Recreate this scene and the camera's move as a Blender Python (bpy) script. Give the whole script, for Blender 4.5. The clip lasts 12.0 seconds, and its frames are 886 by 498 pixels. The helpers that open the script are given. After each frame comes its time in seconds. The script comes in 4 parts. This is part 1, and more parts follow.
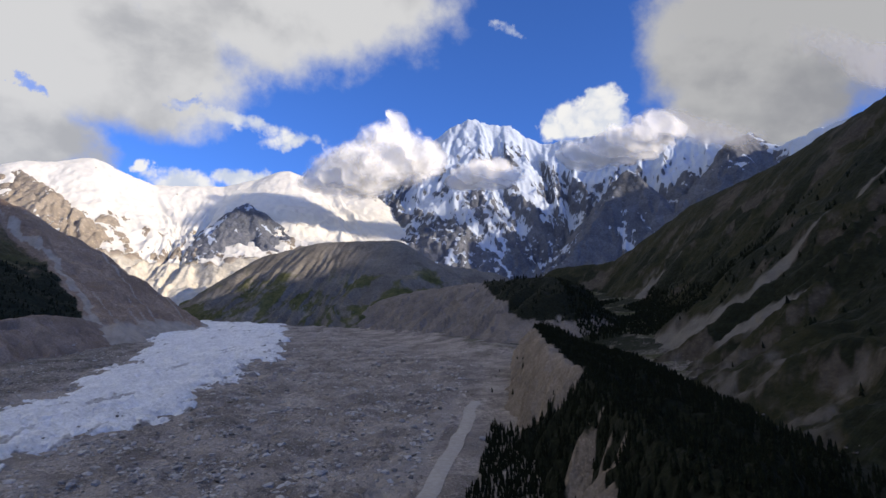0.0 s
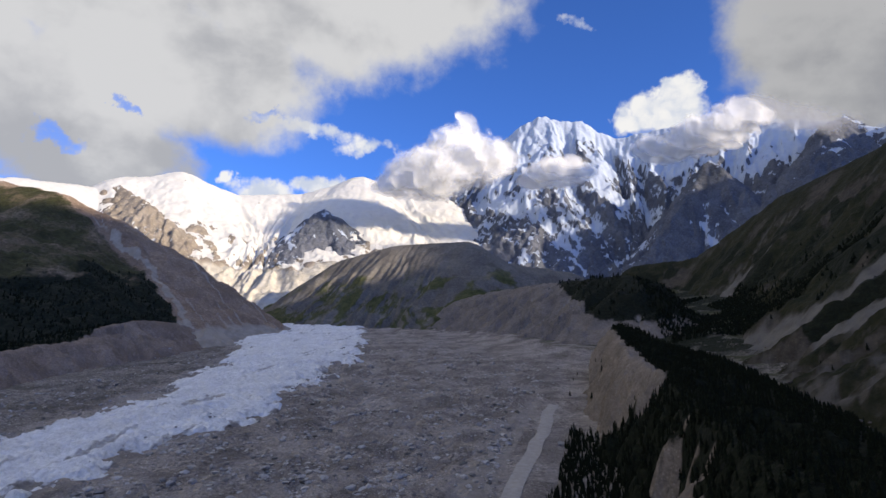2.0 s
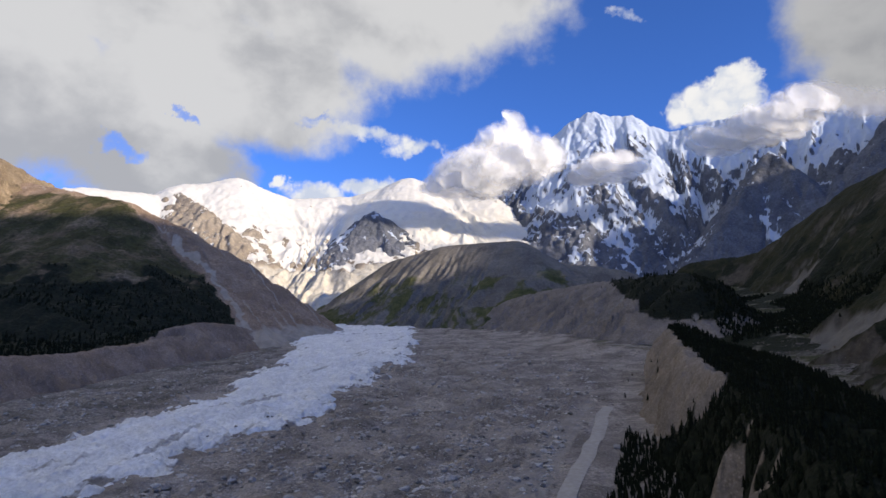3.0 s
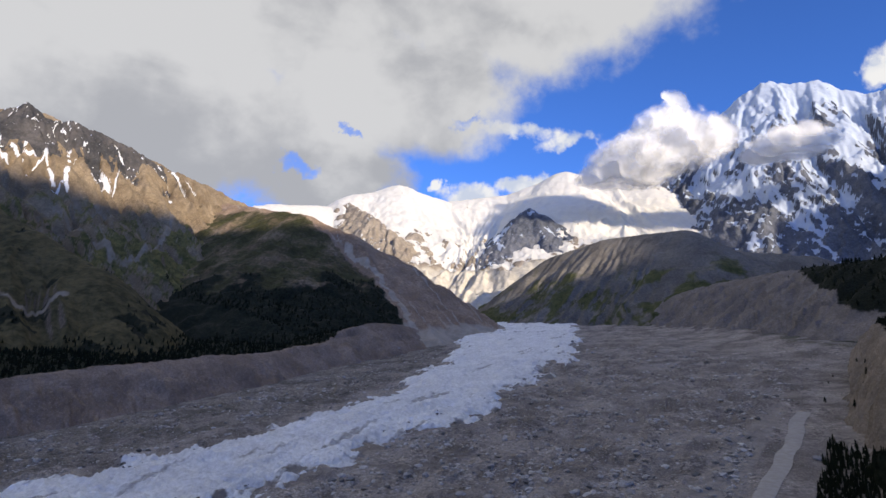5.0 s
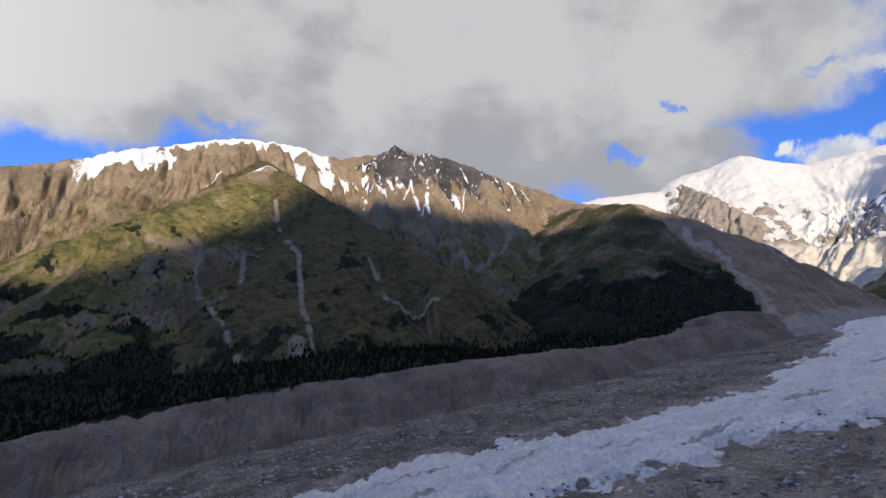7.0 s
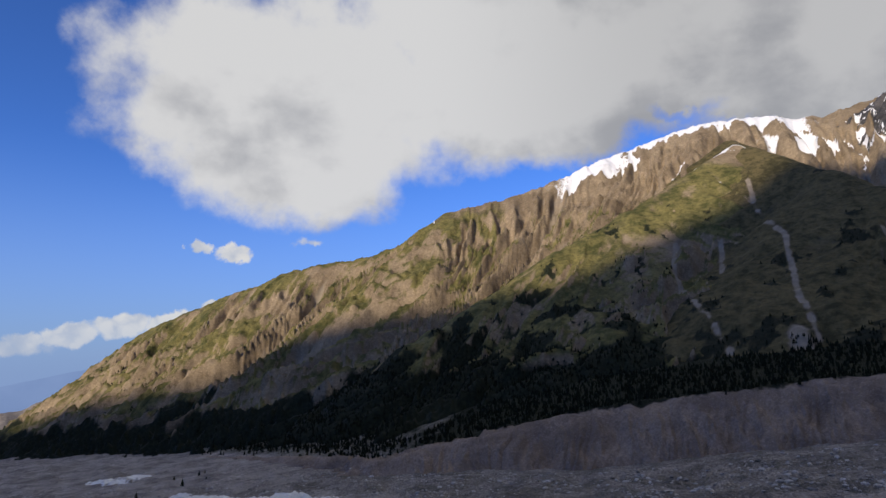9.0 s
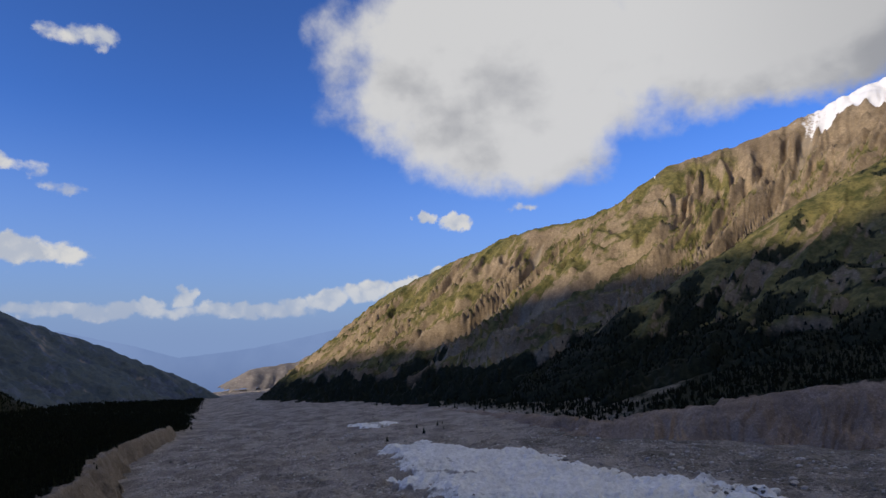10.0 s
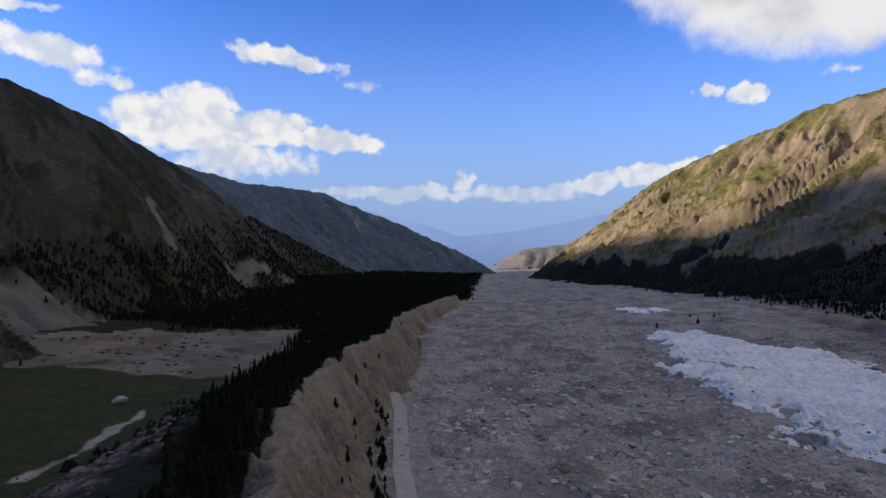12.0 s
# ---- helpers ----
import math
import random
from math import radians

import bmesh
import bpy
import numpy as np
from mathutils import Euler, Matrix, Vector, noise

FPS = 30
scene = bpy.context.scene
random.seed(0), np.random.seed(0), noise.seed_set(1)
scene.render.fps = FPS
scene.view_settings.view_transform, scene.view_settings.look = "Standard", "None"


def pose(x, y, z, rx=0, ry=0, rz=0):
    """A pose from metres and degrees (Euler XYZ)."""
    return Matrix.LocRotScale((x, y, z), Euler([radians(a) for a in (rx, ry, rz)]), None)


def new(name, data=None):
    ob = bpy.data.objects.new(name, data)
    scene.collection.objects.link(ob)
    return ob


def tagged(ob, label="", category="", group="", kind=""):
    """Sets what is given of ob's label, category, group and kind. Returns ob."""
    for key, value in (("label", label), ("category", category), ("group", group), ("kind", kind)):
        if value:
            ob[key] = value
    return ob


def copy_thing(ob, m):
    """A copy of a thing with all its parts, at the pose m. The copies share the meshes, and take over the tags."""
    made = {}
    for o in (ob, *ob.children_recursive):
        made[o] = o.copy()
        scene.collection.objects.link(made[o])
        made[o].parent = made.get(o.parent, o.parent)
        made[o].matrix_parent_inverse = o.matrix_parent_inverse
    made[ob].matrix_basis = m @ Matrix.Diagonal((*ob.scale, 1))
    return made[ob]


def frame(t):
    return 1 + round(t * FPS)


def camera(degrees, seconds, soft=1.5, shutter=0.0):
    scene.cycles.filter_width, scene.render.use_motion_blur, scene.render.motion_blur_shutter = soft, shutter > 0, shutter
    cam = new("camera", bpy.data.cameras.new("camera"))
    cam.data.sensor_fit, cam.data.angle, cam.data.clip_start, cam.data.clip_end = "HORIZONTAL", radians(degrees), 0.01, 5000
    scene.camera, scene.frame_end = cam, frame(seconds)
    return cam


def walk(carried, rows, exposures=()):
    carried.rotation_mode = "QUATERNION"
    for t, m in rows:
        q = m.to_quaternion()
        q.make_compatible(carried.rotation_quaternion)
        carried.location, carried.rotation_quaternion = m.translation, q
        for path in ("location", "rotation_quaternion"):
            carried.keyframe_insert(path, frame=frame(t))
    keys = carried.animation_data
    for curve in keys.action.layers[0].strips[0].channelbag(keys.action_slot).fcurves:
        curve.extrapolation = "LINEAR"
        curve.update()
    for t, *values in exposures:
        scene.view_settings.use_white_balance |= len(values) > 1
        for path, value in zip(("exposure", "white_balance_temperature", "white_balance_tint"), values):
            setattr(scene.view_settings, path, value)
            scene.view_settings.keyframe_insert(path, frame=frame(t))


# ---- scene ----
# ---- camera ----
cam = camera(73.8, 12.0)
PATH = [
    (0.0, pose(0, 0, 115.0, 101.56, 0.0, 0.0)),
    (0.5, pose(0, 0, 115.7, 101.56, 0.0, 1.73)),
    (1.0, pose(0, 0, 116.4, 101.57, 0.0, 3.23)),
    (1.5, pose(0, 0, 117.1, 101.58, 0.0, 4.91)),
    (2.0, pose(0, 0, 117.8, 101.59, 0.0, 7.19)),
    (2.5, pose(0, 0, 118.5, 101.57, 0.0, 9.65)),
    (4.5, pose(0, 0, 121.0, 101.38, -0.2, 22.11)),
    (5.0, pose(0, 0, 121.4, 101.24, -0.25, 27.51)),
    (5.5, pose(0, 0, 121.7, 101.08, -0.2, 33.93)),
    (6.0, pose(0, 0, 121.9, 100.94, -0.1, 41.75)),
    (6.5, pose(0, 0, 122.0, 100.76, -0.05, 50.11)),
    (6.7, pose(0, 0, 122.0, 100.65, 0.0, 53.76)),
    (8.3, pose(0, 0, 122.0, 100.16, 0.3, 88.80)),
    (8.5, pose(0, 0, 122.0, 100.11, 0.3, 93.24)),
    (9.0, pose(0, 0, 122.0, 99.97, 0.25, 104.26)),
    (9.5, pose(0, 0, 122.0, 99.25, 0.25, 115.03)),
    (10.0, pose(0, 0, 122.0, 96.45, 0.1, 125.22)),
    (10.5, pose(0, 0, 122.0, 92.65, -0.1, 134.13)),
    (11.0, pose(0, 0, 122.0, 89.10, -0.3, 141.14)),
    (11.5, pose(0, 0, 122.0, 86.58, -0.35, 146.58)),
    (12.0, pose(0, 0, 122.0, 85.14, -0.4, 150.77)),
]
walk(cam, PATH, [(0.0, 0.40), (5.0, 0.38), (6.5, 0.27), (8.5, 0.05), (9.5, -0.03), (10.5, -0.08), (11.0, 0.03), (12.0, 0.33)])

# ---- light ----
SUN_BEARING, SUN_HEIGHT = -114.0, 14.5          # degrees left of north (y), degrees up
sun = new("sun", bpy.data.lights.new("sun", "SUN"))
sun.data.energy, sun.data.angle, sun.data.color = 5.0, radians(1.4), (1.0, 0.86, 0.66)
sun.matrix_world = pose(0, 0, 900, 90 - SUN_HEIGHT, 0, SUN_BEARING + 180)

# ---- world: clear blue evening sky with a broken cloud deck ----
world = bpy.data.worlds.new("sky")
scene.world = world
world.use_nodes = True


class Net:
    """A small helper to write node trees as code."""

    def __init__(self, tree):
        self.tree = tree
        tree.nodes.clear()

    def node(self, kind, inputs=()):
        n = self.tree.nodes.new(kind)
        for key, value in dict(inputs).items():
            self.put(n.inputs[key], value)
        return n

    def put(self, socket, value):
        if isinstance(value, bpy.types.NodeSocket):
            self.tree.links.new(value, socket)
        elif isinstance(value, (tuple, list)) and socket.type == "RGBA" and len(value) == 3:
            socket.default_value = (*value, 1)
        else:
            socket.default_value = value

    def math(self, op, a, b=0.0, c=0.0, clamp=False):
        n = self.node("ShaderNodeMath", {0: a, 1: b, 2: c})
        n.operation, n.use_clamp = op, clamp
        return n.outputs[0]

    def vec(self, op, a, b=(0, 0, 0), scale=1.0):
        n = self.tree.nodes.new("ShaderNodeVectorMath")
        n.operation = op
        self.put(n.inputs[0], a)
        self.put(n.inputs[3 if op == "SCALE" else 1], scale if op == "SCALE" else b)
        return n.outputs[1] if op in ("LENGTH", "DOT_PRODUCT") else n.outputs[0]

    def mix(self, fac, a, b, mode="MIX"):
        n = self.tree.nodes.new("ShaderNodeMix")
        n.data_type, n.blend_type = "RGBA", mode
        for key, value in ((0, fac), (6, a), (7, b)):
            self.put(n.inputs[key], value)
        return n.outputs[2]

    def noise(self, vector, scale, detail=4.0, rough=0.55, warp=0.0):
        return self.node("ShaderNodeTexNoise", {"Vector": vector, "Scale": scale, "Detail": detail, "Roughness": rough, "Distortion": warp}).outputs[0]

    def cells(self, vector, scale, feature="F1"):
        n = self.node("ShaderNodeTexVoronoi", {"Vector": vector, "Scale": scale})
        n.feature = feature
        return n

    def step(self, value, lo, hi, a=0.0, b=1.0):
        n = self.node("ShaderNodeMapRange", {0: value, 1: lo, 2: hi, 3: a, 4: b})
        n.interpolation_type = "SMOOTHSTEP"
        return n.outputs[0]

    def attribute(self, name):
        n = self.tree.nodes.new("ShaderNodeAttribute")
        n.attribute_name = name
        return n

    def stretch(self, vector, sx, sy, sz):
        return self.node("ShaderNodeMapping", {0: vector, 3: (sx, sy, sz)}).outputs[0]


# bearing, height, half width, half height (degrees), lean (degrees), strength
CLOUD_DECK = [
    (22, 36, 25, 10, 0, 2.0),
    (33, 26, 15, 7, 0, 2.0),
    (43, 21, 11, 6, 0, 1.9),
    (40, 41, 34, 10, 0, 2.0),
    (54, 23.5, 14, 8, 0, 2.1),
    (65, 26, 19, 8.5, 0, 2.1),
    (76, 26.5, 13, 6, 0, 2.0),
    (88, 29, 16, 7, 0, 2.0),
    (97, 33, 20, 9, 0, 2.0),
    (119, 23.5, 18.5, 10.5, 0, 2.1),
    (100, 25, 14, 7.5, 0, 2.0),
    (120, 17, 12.5, 5.5, 0, 1.7),
    (-33, 28.5, 13.5, 9, 0, 2.0),
    (-60, 40, 30, 18, 0, 2.0),
    (60, 62, 90, 22, 0, 2.0),
    (51, 19.5, 10, 5, 0, 1.8),
    (61, 20.5, 10, 4.5, 0, 1.8),
    (-29, 21.5, 9, 4.5, 0, 1.9),
    # cloud out of view, added to whiten and brighten the sky light
    (165, 54, 50, 17, 0, 2.0),
    (45, 31, 20, 6, 0, 2.0),
    (39, 17.5, 8, 4.5, 0, 1.9),
    (70, 34, 25, 7, 0, 2.0),
    (70, 19.5, 12, 5, 0, 1.9),
    (84, 25, 12, 5.5, 0, 2.0),
    (93, 22.5, 10, 5, 0, 2.0),
]
CLOUD_HOLES = [
    (37.3, 22.2, 1.3, 0.6, 0, 1.5),
    (41.8, 18.4, 1.9, 0.8, 8, 1.5),
    (17.0, 25.2, 4.0, 0.9, -16, 1.3),
    (24.5, 23.4, 2.4, 0.6, -8, 1.1),
    (80.0, 20.6, 3.6, 0.9, 8, 0.9),
]
CLOUD_SMALL = [
    (20.4, 22.4, 7.1, 0.9, 8, 0.7),
    (14.7, 21.2, 3.2, 0.8, -10, 0.8),
    (-7.0, 31.7, 1.9, 0.5, 20, 0.35),
    (28.2, 17.4, 0.9, 0.7, 0, 0.9),
    (24.4, 16.4, 4.3, 1.4, 0, 1),
    (19.5, 17.3, 3.4, 1.0, 0, 1),
    (-14.7, 23.1, 4.5, 2.3, 0, 1.3),
    (-16.2, 24.8, 2.3, 1.6, 0, 1.3),
    (-11.6, 22.7, 2.4, 1.4, 0, 1.2),
    (126.8, 9.5, 1.2, 0.8, 0, 1.3),
    (124.0, 9.1, 2.0, 1.0, 0, 1.3),
    (117.4, 10.5, 1.3, 0.5, 0, 0.6),
    (155.0, 0.5, 9.5, 0.8, 0, 0.9),
    (143.0, 0.6, 6.5, 0.8, 0, 0.9),
    (148.8, 1.6, 1.2, 1.0, 0, 1.2),
    (151.2, 1.1, 1.6, 0.6, 0, 1.1),
    (144.0, 0.9, 1.3, 0.8, 0, 1.1),
    (139.2, 1.1, 1.8, 0.8, 0, 1.1),
    (136.2, 1.7, 2.2, 1.0, -8, 1.2),
    (132.7, 2.2, 2.6, 1.0, -10, 1.2),
    (129.8, 2.5, 1.6, 1.0, -15, 1.2),
    (128.3, 3.4, 1.4, 0.7, -20, 1.2),
    (126.1, 4.1, 1.0, 0.5, -20, 1.2),
    (175.3, 6.4, 4.7, 2.7, 0, 1.4),
    (172.8, 8.4, 3.4, 1.9, 0, 1.4),
    (177.9, 6.7, 2.8, 2.1, 0, 1.3),
    (171.0, 5.4, 3.0, 2.7, 0, 1.3),
    (166.8, 6.2, 4.1, 1.8, 0, 1.3),
    (161.7, 5.4, 4.4, 1.3, 0, 1.3),
    (158.5, 4.9, 2.8, 0.8, 0, 1.1),
    (168.9, 3.2, 7.1, 1.6, 0, 0.7),
    (165.6, 12.6, 5.9, 0.9, 8, 1.1),
    (184.8, 11.6, 5.6, 1.3, 10, 1.1),
    (180.3, 9.6, 2.8, 0.7, 10, 0.7),
    (158.5, 10.6, 1.7, 0.5, 10, 0.5),
    (185.8, 14.5, 3.4, 0.5, 0, 0.8),
    (158.1, 22.7, 3.0, 1.1, -10, 0.9),
]


def build_world():
    n = Net(world.node_tree)
    way = n.node("ShaderNodeTexCoord").outputs["Generated"]
    air_node = n.node("ShaderNodeTexSky")
    air_node.sky_type, air_node.sun_disc = "NISHITA", False
    air_node.sun_elevation, air_node.sun_rotation = radians(SUN_HEIGHT), radians(-SUN_BEARING)
    air_node.altitude, air_node.air_density, air_node.dust_density, air_node.ozone_density = 3500.0, 1.0, 0.3, 3.0
    sky = air_node.outputs[0]
    sep = n.node("ShaderNodeSeparateXYZ", {0: way})
    x, y, z = sep.outputs
    bearing = n.math("MULTIPLY", n.math("ARCTAN2", n.math("MULTIPLY", x, -1.0), y), 180 / math.pi)
    bearing = n.math("ADD", n.math("FLOORED_MODULO", n.math("ADD", bearing, 120.0), 360.0), -120.0)   # -120 .. 240
    rise = n.math("MULTIPLY", n.math("ARCSINE", z), 180 / math.pi)
    # ragged cloud edges: the place is shifted by noise before the clouds are laid out
    big = n.node("ShaderNodeTexNoise", {"Vector": way, "Scale": 7.0, "Detail": 7.0, "Roughness": 0.62})
    shift = n.vec("SUBTRACT", big.outputs[1], (0.5, 0.5, 0.5))
    sh = n.node("ShaderNodeSeparateXYZ", {0: shift}).outputs

    curl = n.node("ShaderNodeTexNoise", {"Vector": way, "Scale": 24.0, "Detail": 6.0, "Roughness": 0.6})
    sh2 = n.node("ShaderNodeSeparateXYZ", {0: n.vec("SUBTRACT", curl.outputs[1], (0.5, 0.5, 0.5))}).outputs

    def lay(clouds, wobble, sh):
        total = None
        bb = n.math("MULTIPLY_ADD", sh[0], wobble, bearing)
        rr = n.math("MULTIPLY_ADD", sh[1], wobble * 0.6, rise)
        for b0, r0, wide, high, lean, strength in clouds:
            dx, dy = n.math("SUBTRACT", bb, b0), n.math("SUBTRACT", rr, r0)
            c, s = math.cos(radians(lean)), math.sin(radians(lean))
            u = n.math("ADD", n.math("MULTIPLY", dx, c / wide), n.math("MULTIPLY", dy, s / wide))
            v = n.math("ADD", n.math("MULTIPLY", dx, -s / high), n.math("MULTIPLY", dy, c / high))
            q = n.math("ADD", n.math("MULTIPLY", u, u), n.math("MULTIPLY", v, v))
            d = n.math("MULTIPLY", n.math("SUBTRACT", 1.0, q), strength)
            total = d if total is None else n.math("SMOOTH_MAX", total, d, 0.25)
        return total

    billow = n.cells(n.vec("ADD", way, n.vec("SCALE", n.vec("SUBTRACT", curl.outputs[1], (0.5, 0.5, 0.5)), scale=0.03)), 42.0).outputs[0]
    fine = n.noise(way, 13.0, 7.0, 0.55)
    deck = n.step(n.math("ADD", lay(CLOUD_DECK, 8.0, sh), n.math("MULTIPLY_ADD", fine, 2.4, -1.2)), -0.35, 1.0)
    gaps = n.step(n.math("ADD", lay(CLOUD_HOLES, 9.0, sh2), n.math("MULTIPLY_ADD", fine, 4.0, -2.0)), -0.6, 1.6, 1.0, 0.3)
    deck = n.math("MULTIPLY", deck, gaps)
    small = n.step(n.math("ADD", lay(CLOUD_SMALL, 4.0, sh2), n.math("ADD", n.math("MULTIPLY_ADD", n.noise(way, 34.0, 6.0, 0.6), 1.5, -0.75), n.math("MULTIPLY_ADD", billow, -0.55, 0.29))), -0.05, 0.75)
    # light and grey in the clouds
    soft = n.noise(n.stretch(way, 1.0, 1.0, 1.7), 3.6, 7.0, 0.5, 0.2)
    soft = n.math("ADD", n.math("MULTIPLY", soft, 0.74), n.math("MULTIPLY", n.noise(n.vec("ADD", way, n.vec("SCALE", shift, scale=0.1)), 9.0, 4.0, 0.5), 0.26))
    grey = n.step(n.math("ADD", soft, n.math("ADD", n.math("MULTIPLY", n.step(rise, 16.0, 28.0, -1.0, 0.3), 0.08), n.step(bearing, 92.0, 112.0, 0.0, 0.12))), 0.39, 0.55)
    side = n.math("ADD", n.step(bearing, -28.0, 0.0, 0.56, 0.80), n.step(bearing, 80.0, 108.0, 0.0, 0.24))
    tone = n.mix(grey, (0.56, 0.565, 0.585), (0.86, 0.855, 0.85))
    tone = n.vec("SCALE", tone, scale=side)
    lit = n.noise(n.vec("ADD", way, n.vec("SCALE", n.vec("SUBTRACT", curl.outputs[1], (0.5, 0.5, 0.5)), scale=0.06)), 17.0, 5.0, 0.5)
    puffy = n.mix(n.step(n.math("ADD", n.math("MULTIPLY", lit, 0.75), n.math("MULTIPLY", billow, 0.2)), 0.38, 0.60), (0.97, 0.95, 0.91), (0.64, 0.69, 0.79))
    blue = n.mix(1.0, sky, (0.585, 0.87, 1.43), "MULTIPLY")
    pale = n.step(rise, -4.0, 19.0, 1.0, 0.0)
    strength = 0.19
    air = n.mix(pale, n.vec("SCALE", blue, scale=strength), (0.30, 0.435, 0.75))
    colour = n.mix(n.math("MULTIPLY", small, n.step(rise, -0.5, 5.0, 0.55, 0.94)), air, puffy)
    colour = n.mix(n.math("MULTIPLY", deck, 0.97), colour, tone)
    glow = n.vec("DOT_PRODUCT", way, tuple(sun.matrix_world.to_3x3() @ Vector((0, 0, 1))))
    colour = n.vec("SCALE", colour, scale=n.step(glow, 0.3, 1.0, 1.0, 1.35))
    back = n.node("ShaderNodeBackground", {0: colour, 1: 0.75})
    n.node("ShaderNodeOutputWorld", {0: back.outputs[0]})


build_world()

# ---- materials ----
MATS = {}


def land(name, rock, rock2, grass=(0.07, 0.085, 0.025), grass2=(0.12, 0.105, 0.04), forest=(0.012, 0.018, 0.008), scree=(0.26, 0.235, 0.205),
         snow=(0.86, 0.88, 0.92), grain=0.35, relief=1.2, blotch=0.02, rough=0.9, stones=0.25, snow_edge=0.28):
    """Mountain ground. The mesh carries 'cover': red snow, green grass, blue scree; and 'wood': forest floor."""
    if name in MATS:
        return MATS[name]
    m = bpy.data.materials.new(name)
    m.use_nodes = True
    n = Net(m.node_tree)
    place = n.node("ShaderNodeNewGeometry").outputs["Position"]
    cover = n.node("ShaderNodeSeparateColor", {0: n.attribute("cover").outputs["Color"]}).outputs
    wood = n.attribute("wood").outputs["Fac"]
    wide = n.noise(place, blotch, 6.0, 0.6, 0.5)
    small = n.noise(place, grain, 6.0, 0.65)
    mid = n.noise(place, blotch * 5.0, 5.0, 0.6)
    speck = n.cells(place, grain * 1.7)
    block = n.cells(n.vec("ADD", place, n.vec("SCALE", n.node("ShaderNodeTexNoise", {"Vector": place, "Scale": grain}).outputs[1], scale=1.2 / grain)), grain * 0.55)
    pick = n.math("ADD", n.node("ShaderNodeSeparateColor", {0: speck.outputs[1]}).outputs[0], n.node("ShaderNodeSeparateColor", {0: block.outputs[1]}).outputs[1])
    base = n.mix(n.step(wide, 0.35, 0.65), rock, rock2)
    base = n.mix(n.math("MULTIPLY", n.step(small, 0.3, 0.75), 0.55), base, tuple(0.55 * c for c in rock))
    base = n.mix(n.math("MULTIPLY", n.step(speck.outputs[0], 0.15, 0.42, 1.0, 0.0), 0.28), base, tuple(min(1.0, 1.55 * c) for c in rock2))

    blocky = n.math("MULTIPLY", n.step(n.noise(place, blotch * 1.7, 4.0), 0.38, 0.62), stones)
    base = n.vec("SCALE", base, scale=n.math("MULTIPLY_ADD", n.math("SUBTRACT", pick, 1.0), blocky, 1.0))

    def edge(mask, width=0.5, blur=0.12):
        return n.step(n.math("ADD", mask, n.math("MULTIPLY", n.math("ADD", n.math("ADD", small, mid), -1.0), width)), 0.5 - blur, 0.5 + blur)

    screes = n.mix(n.step(mid, 0.3, 0.7), scree, tuple(0.72 * c for c in scree))
    base = n.mix(edge(cover[2], 0.4, 0.3), base, screes)
    green = n.mix(n.step(n.math("ADD", n.math("MULTIPLY", mid, 0.6), n.math("MULTIPLY", wide, 0.4)), 0.36, 0.62), grass, grass2)
    green = n.mix(n.math("MULTIPLY", n.step(small, 0.45, 0.7), 0.5), green, tuple(0.5 * c for c in grass))
    base = n.mix(edge(cover[1], 0.55, 0.4), base, green)
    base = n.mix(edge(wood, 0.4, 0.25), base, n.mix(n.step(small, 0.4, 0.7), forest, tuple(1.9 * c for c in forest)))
    white = edge(cover[0], snow_edge)
    base = n.mix(white, base, n.mix(n.step(mid, 0.3, 0.7), snow, tuple(0.92 * c for c in snow)))
    h = n.math("ADD", n.math("MULTIPLY", small, relief), n.math("MULTIPLY", mid, relief * 3.0))
    h = n.math("MULTIPLY", h, n.math("MULTIPLY_ADD", white, -0.75, 1.0))
    bump = n.node("ShaderNodeBump", {"Strength": 0.8, "Distance": 1.0, "Height": h})
    b = n.node("ShaderNodeBsdfPrincipled", {"Base Color": base, "Roughness": n.math("MULTIPLY_ADD", white, -0.3, rough), "Specular IOR Level": 0.15, "Normal": bump.outputs[0]})
    n.node("ShaderNodeOutputMaterial", {0: b.outputs[0]})
    MATS[name] = m
    return m


def plain(name, colour, colour2, scale=0.5, rough=0.9, relief=0.2, specular=0.2, by_object=False, spread_to=0.6):
    if name in MATS:
        return MATS[name]
    m = bpy.data.materials.new(name)
    m.use_nodes = True
    n = Net(m.node_tree)
    place = n.node("ShaderNodeNewGeometry")
    a = n.noise(place.outputs["Position"], scale, 6.0, 0.65)
    c = n.mix(n.step(a, 0.3, 0.7), colour, colour2)
    rnd = n.node("ShaderNodeObjectInfo").outputs["Random"] if by_object else place.outputs["Random Per Island"]
    c = n.mix(n.math("MULTIPLY", n.math("POWER", rnd, 1.5), spread_to), c, tuple(0.3 * v for v in colour))
    bump = n.node("ShaderNodeBump", {"Strength": 0.6, "Distance": relief, "Height": n.noise(place.outputs["Position"], scale * 4.0, 5.0, 0.6)})
    b = n.node("ShaderNodeBsdfPrincipled", {"Base Color": c, "Roughness": rough, "Specular IOR Level": specular, "Normal": bump.outputs[0]})
    n.node("ShaderNodeOutputMaterial", {0: b.outputs[0]})
    MATS[name] = m
    return m


# ---- the lie of the land ----
GRAD = np.random.RandomState(7).rand(256, 256) * 2 * math.pi


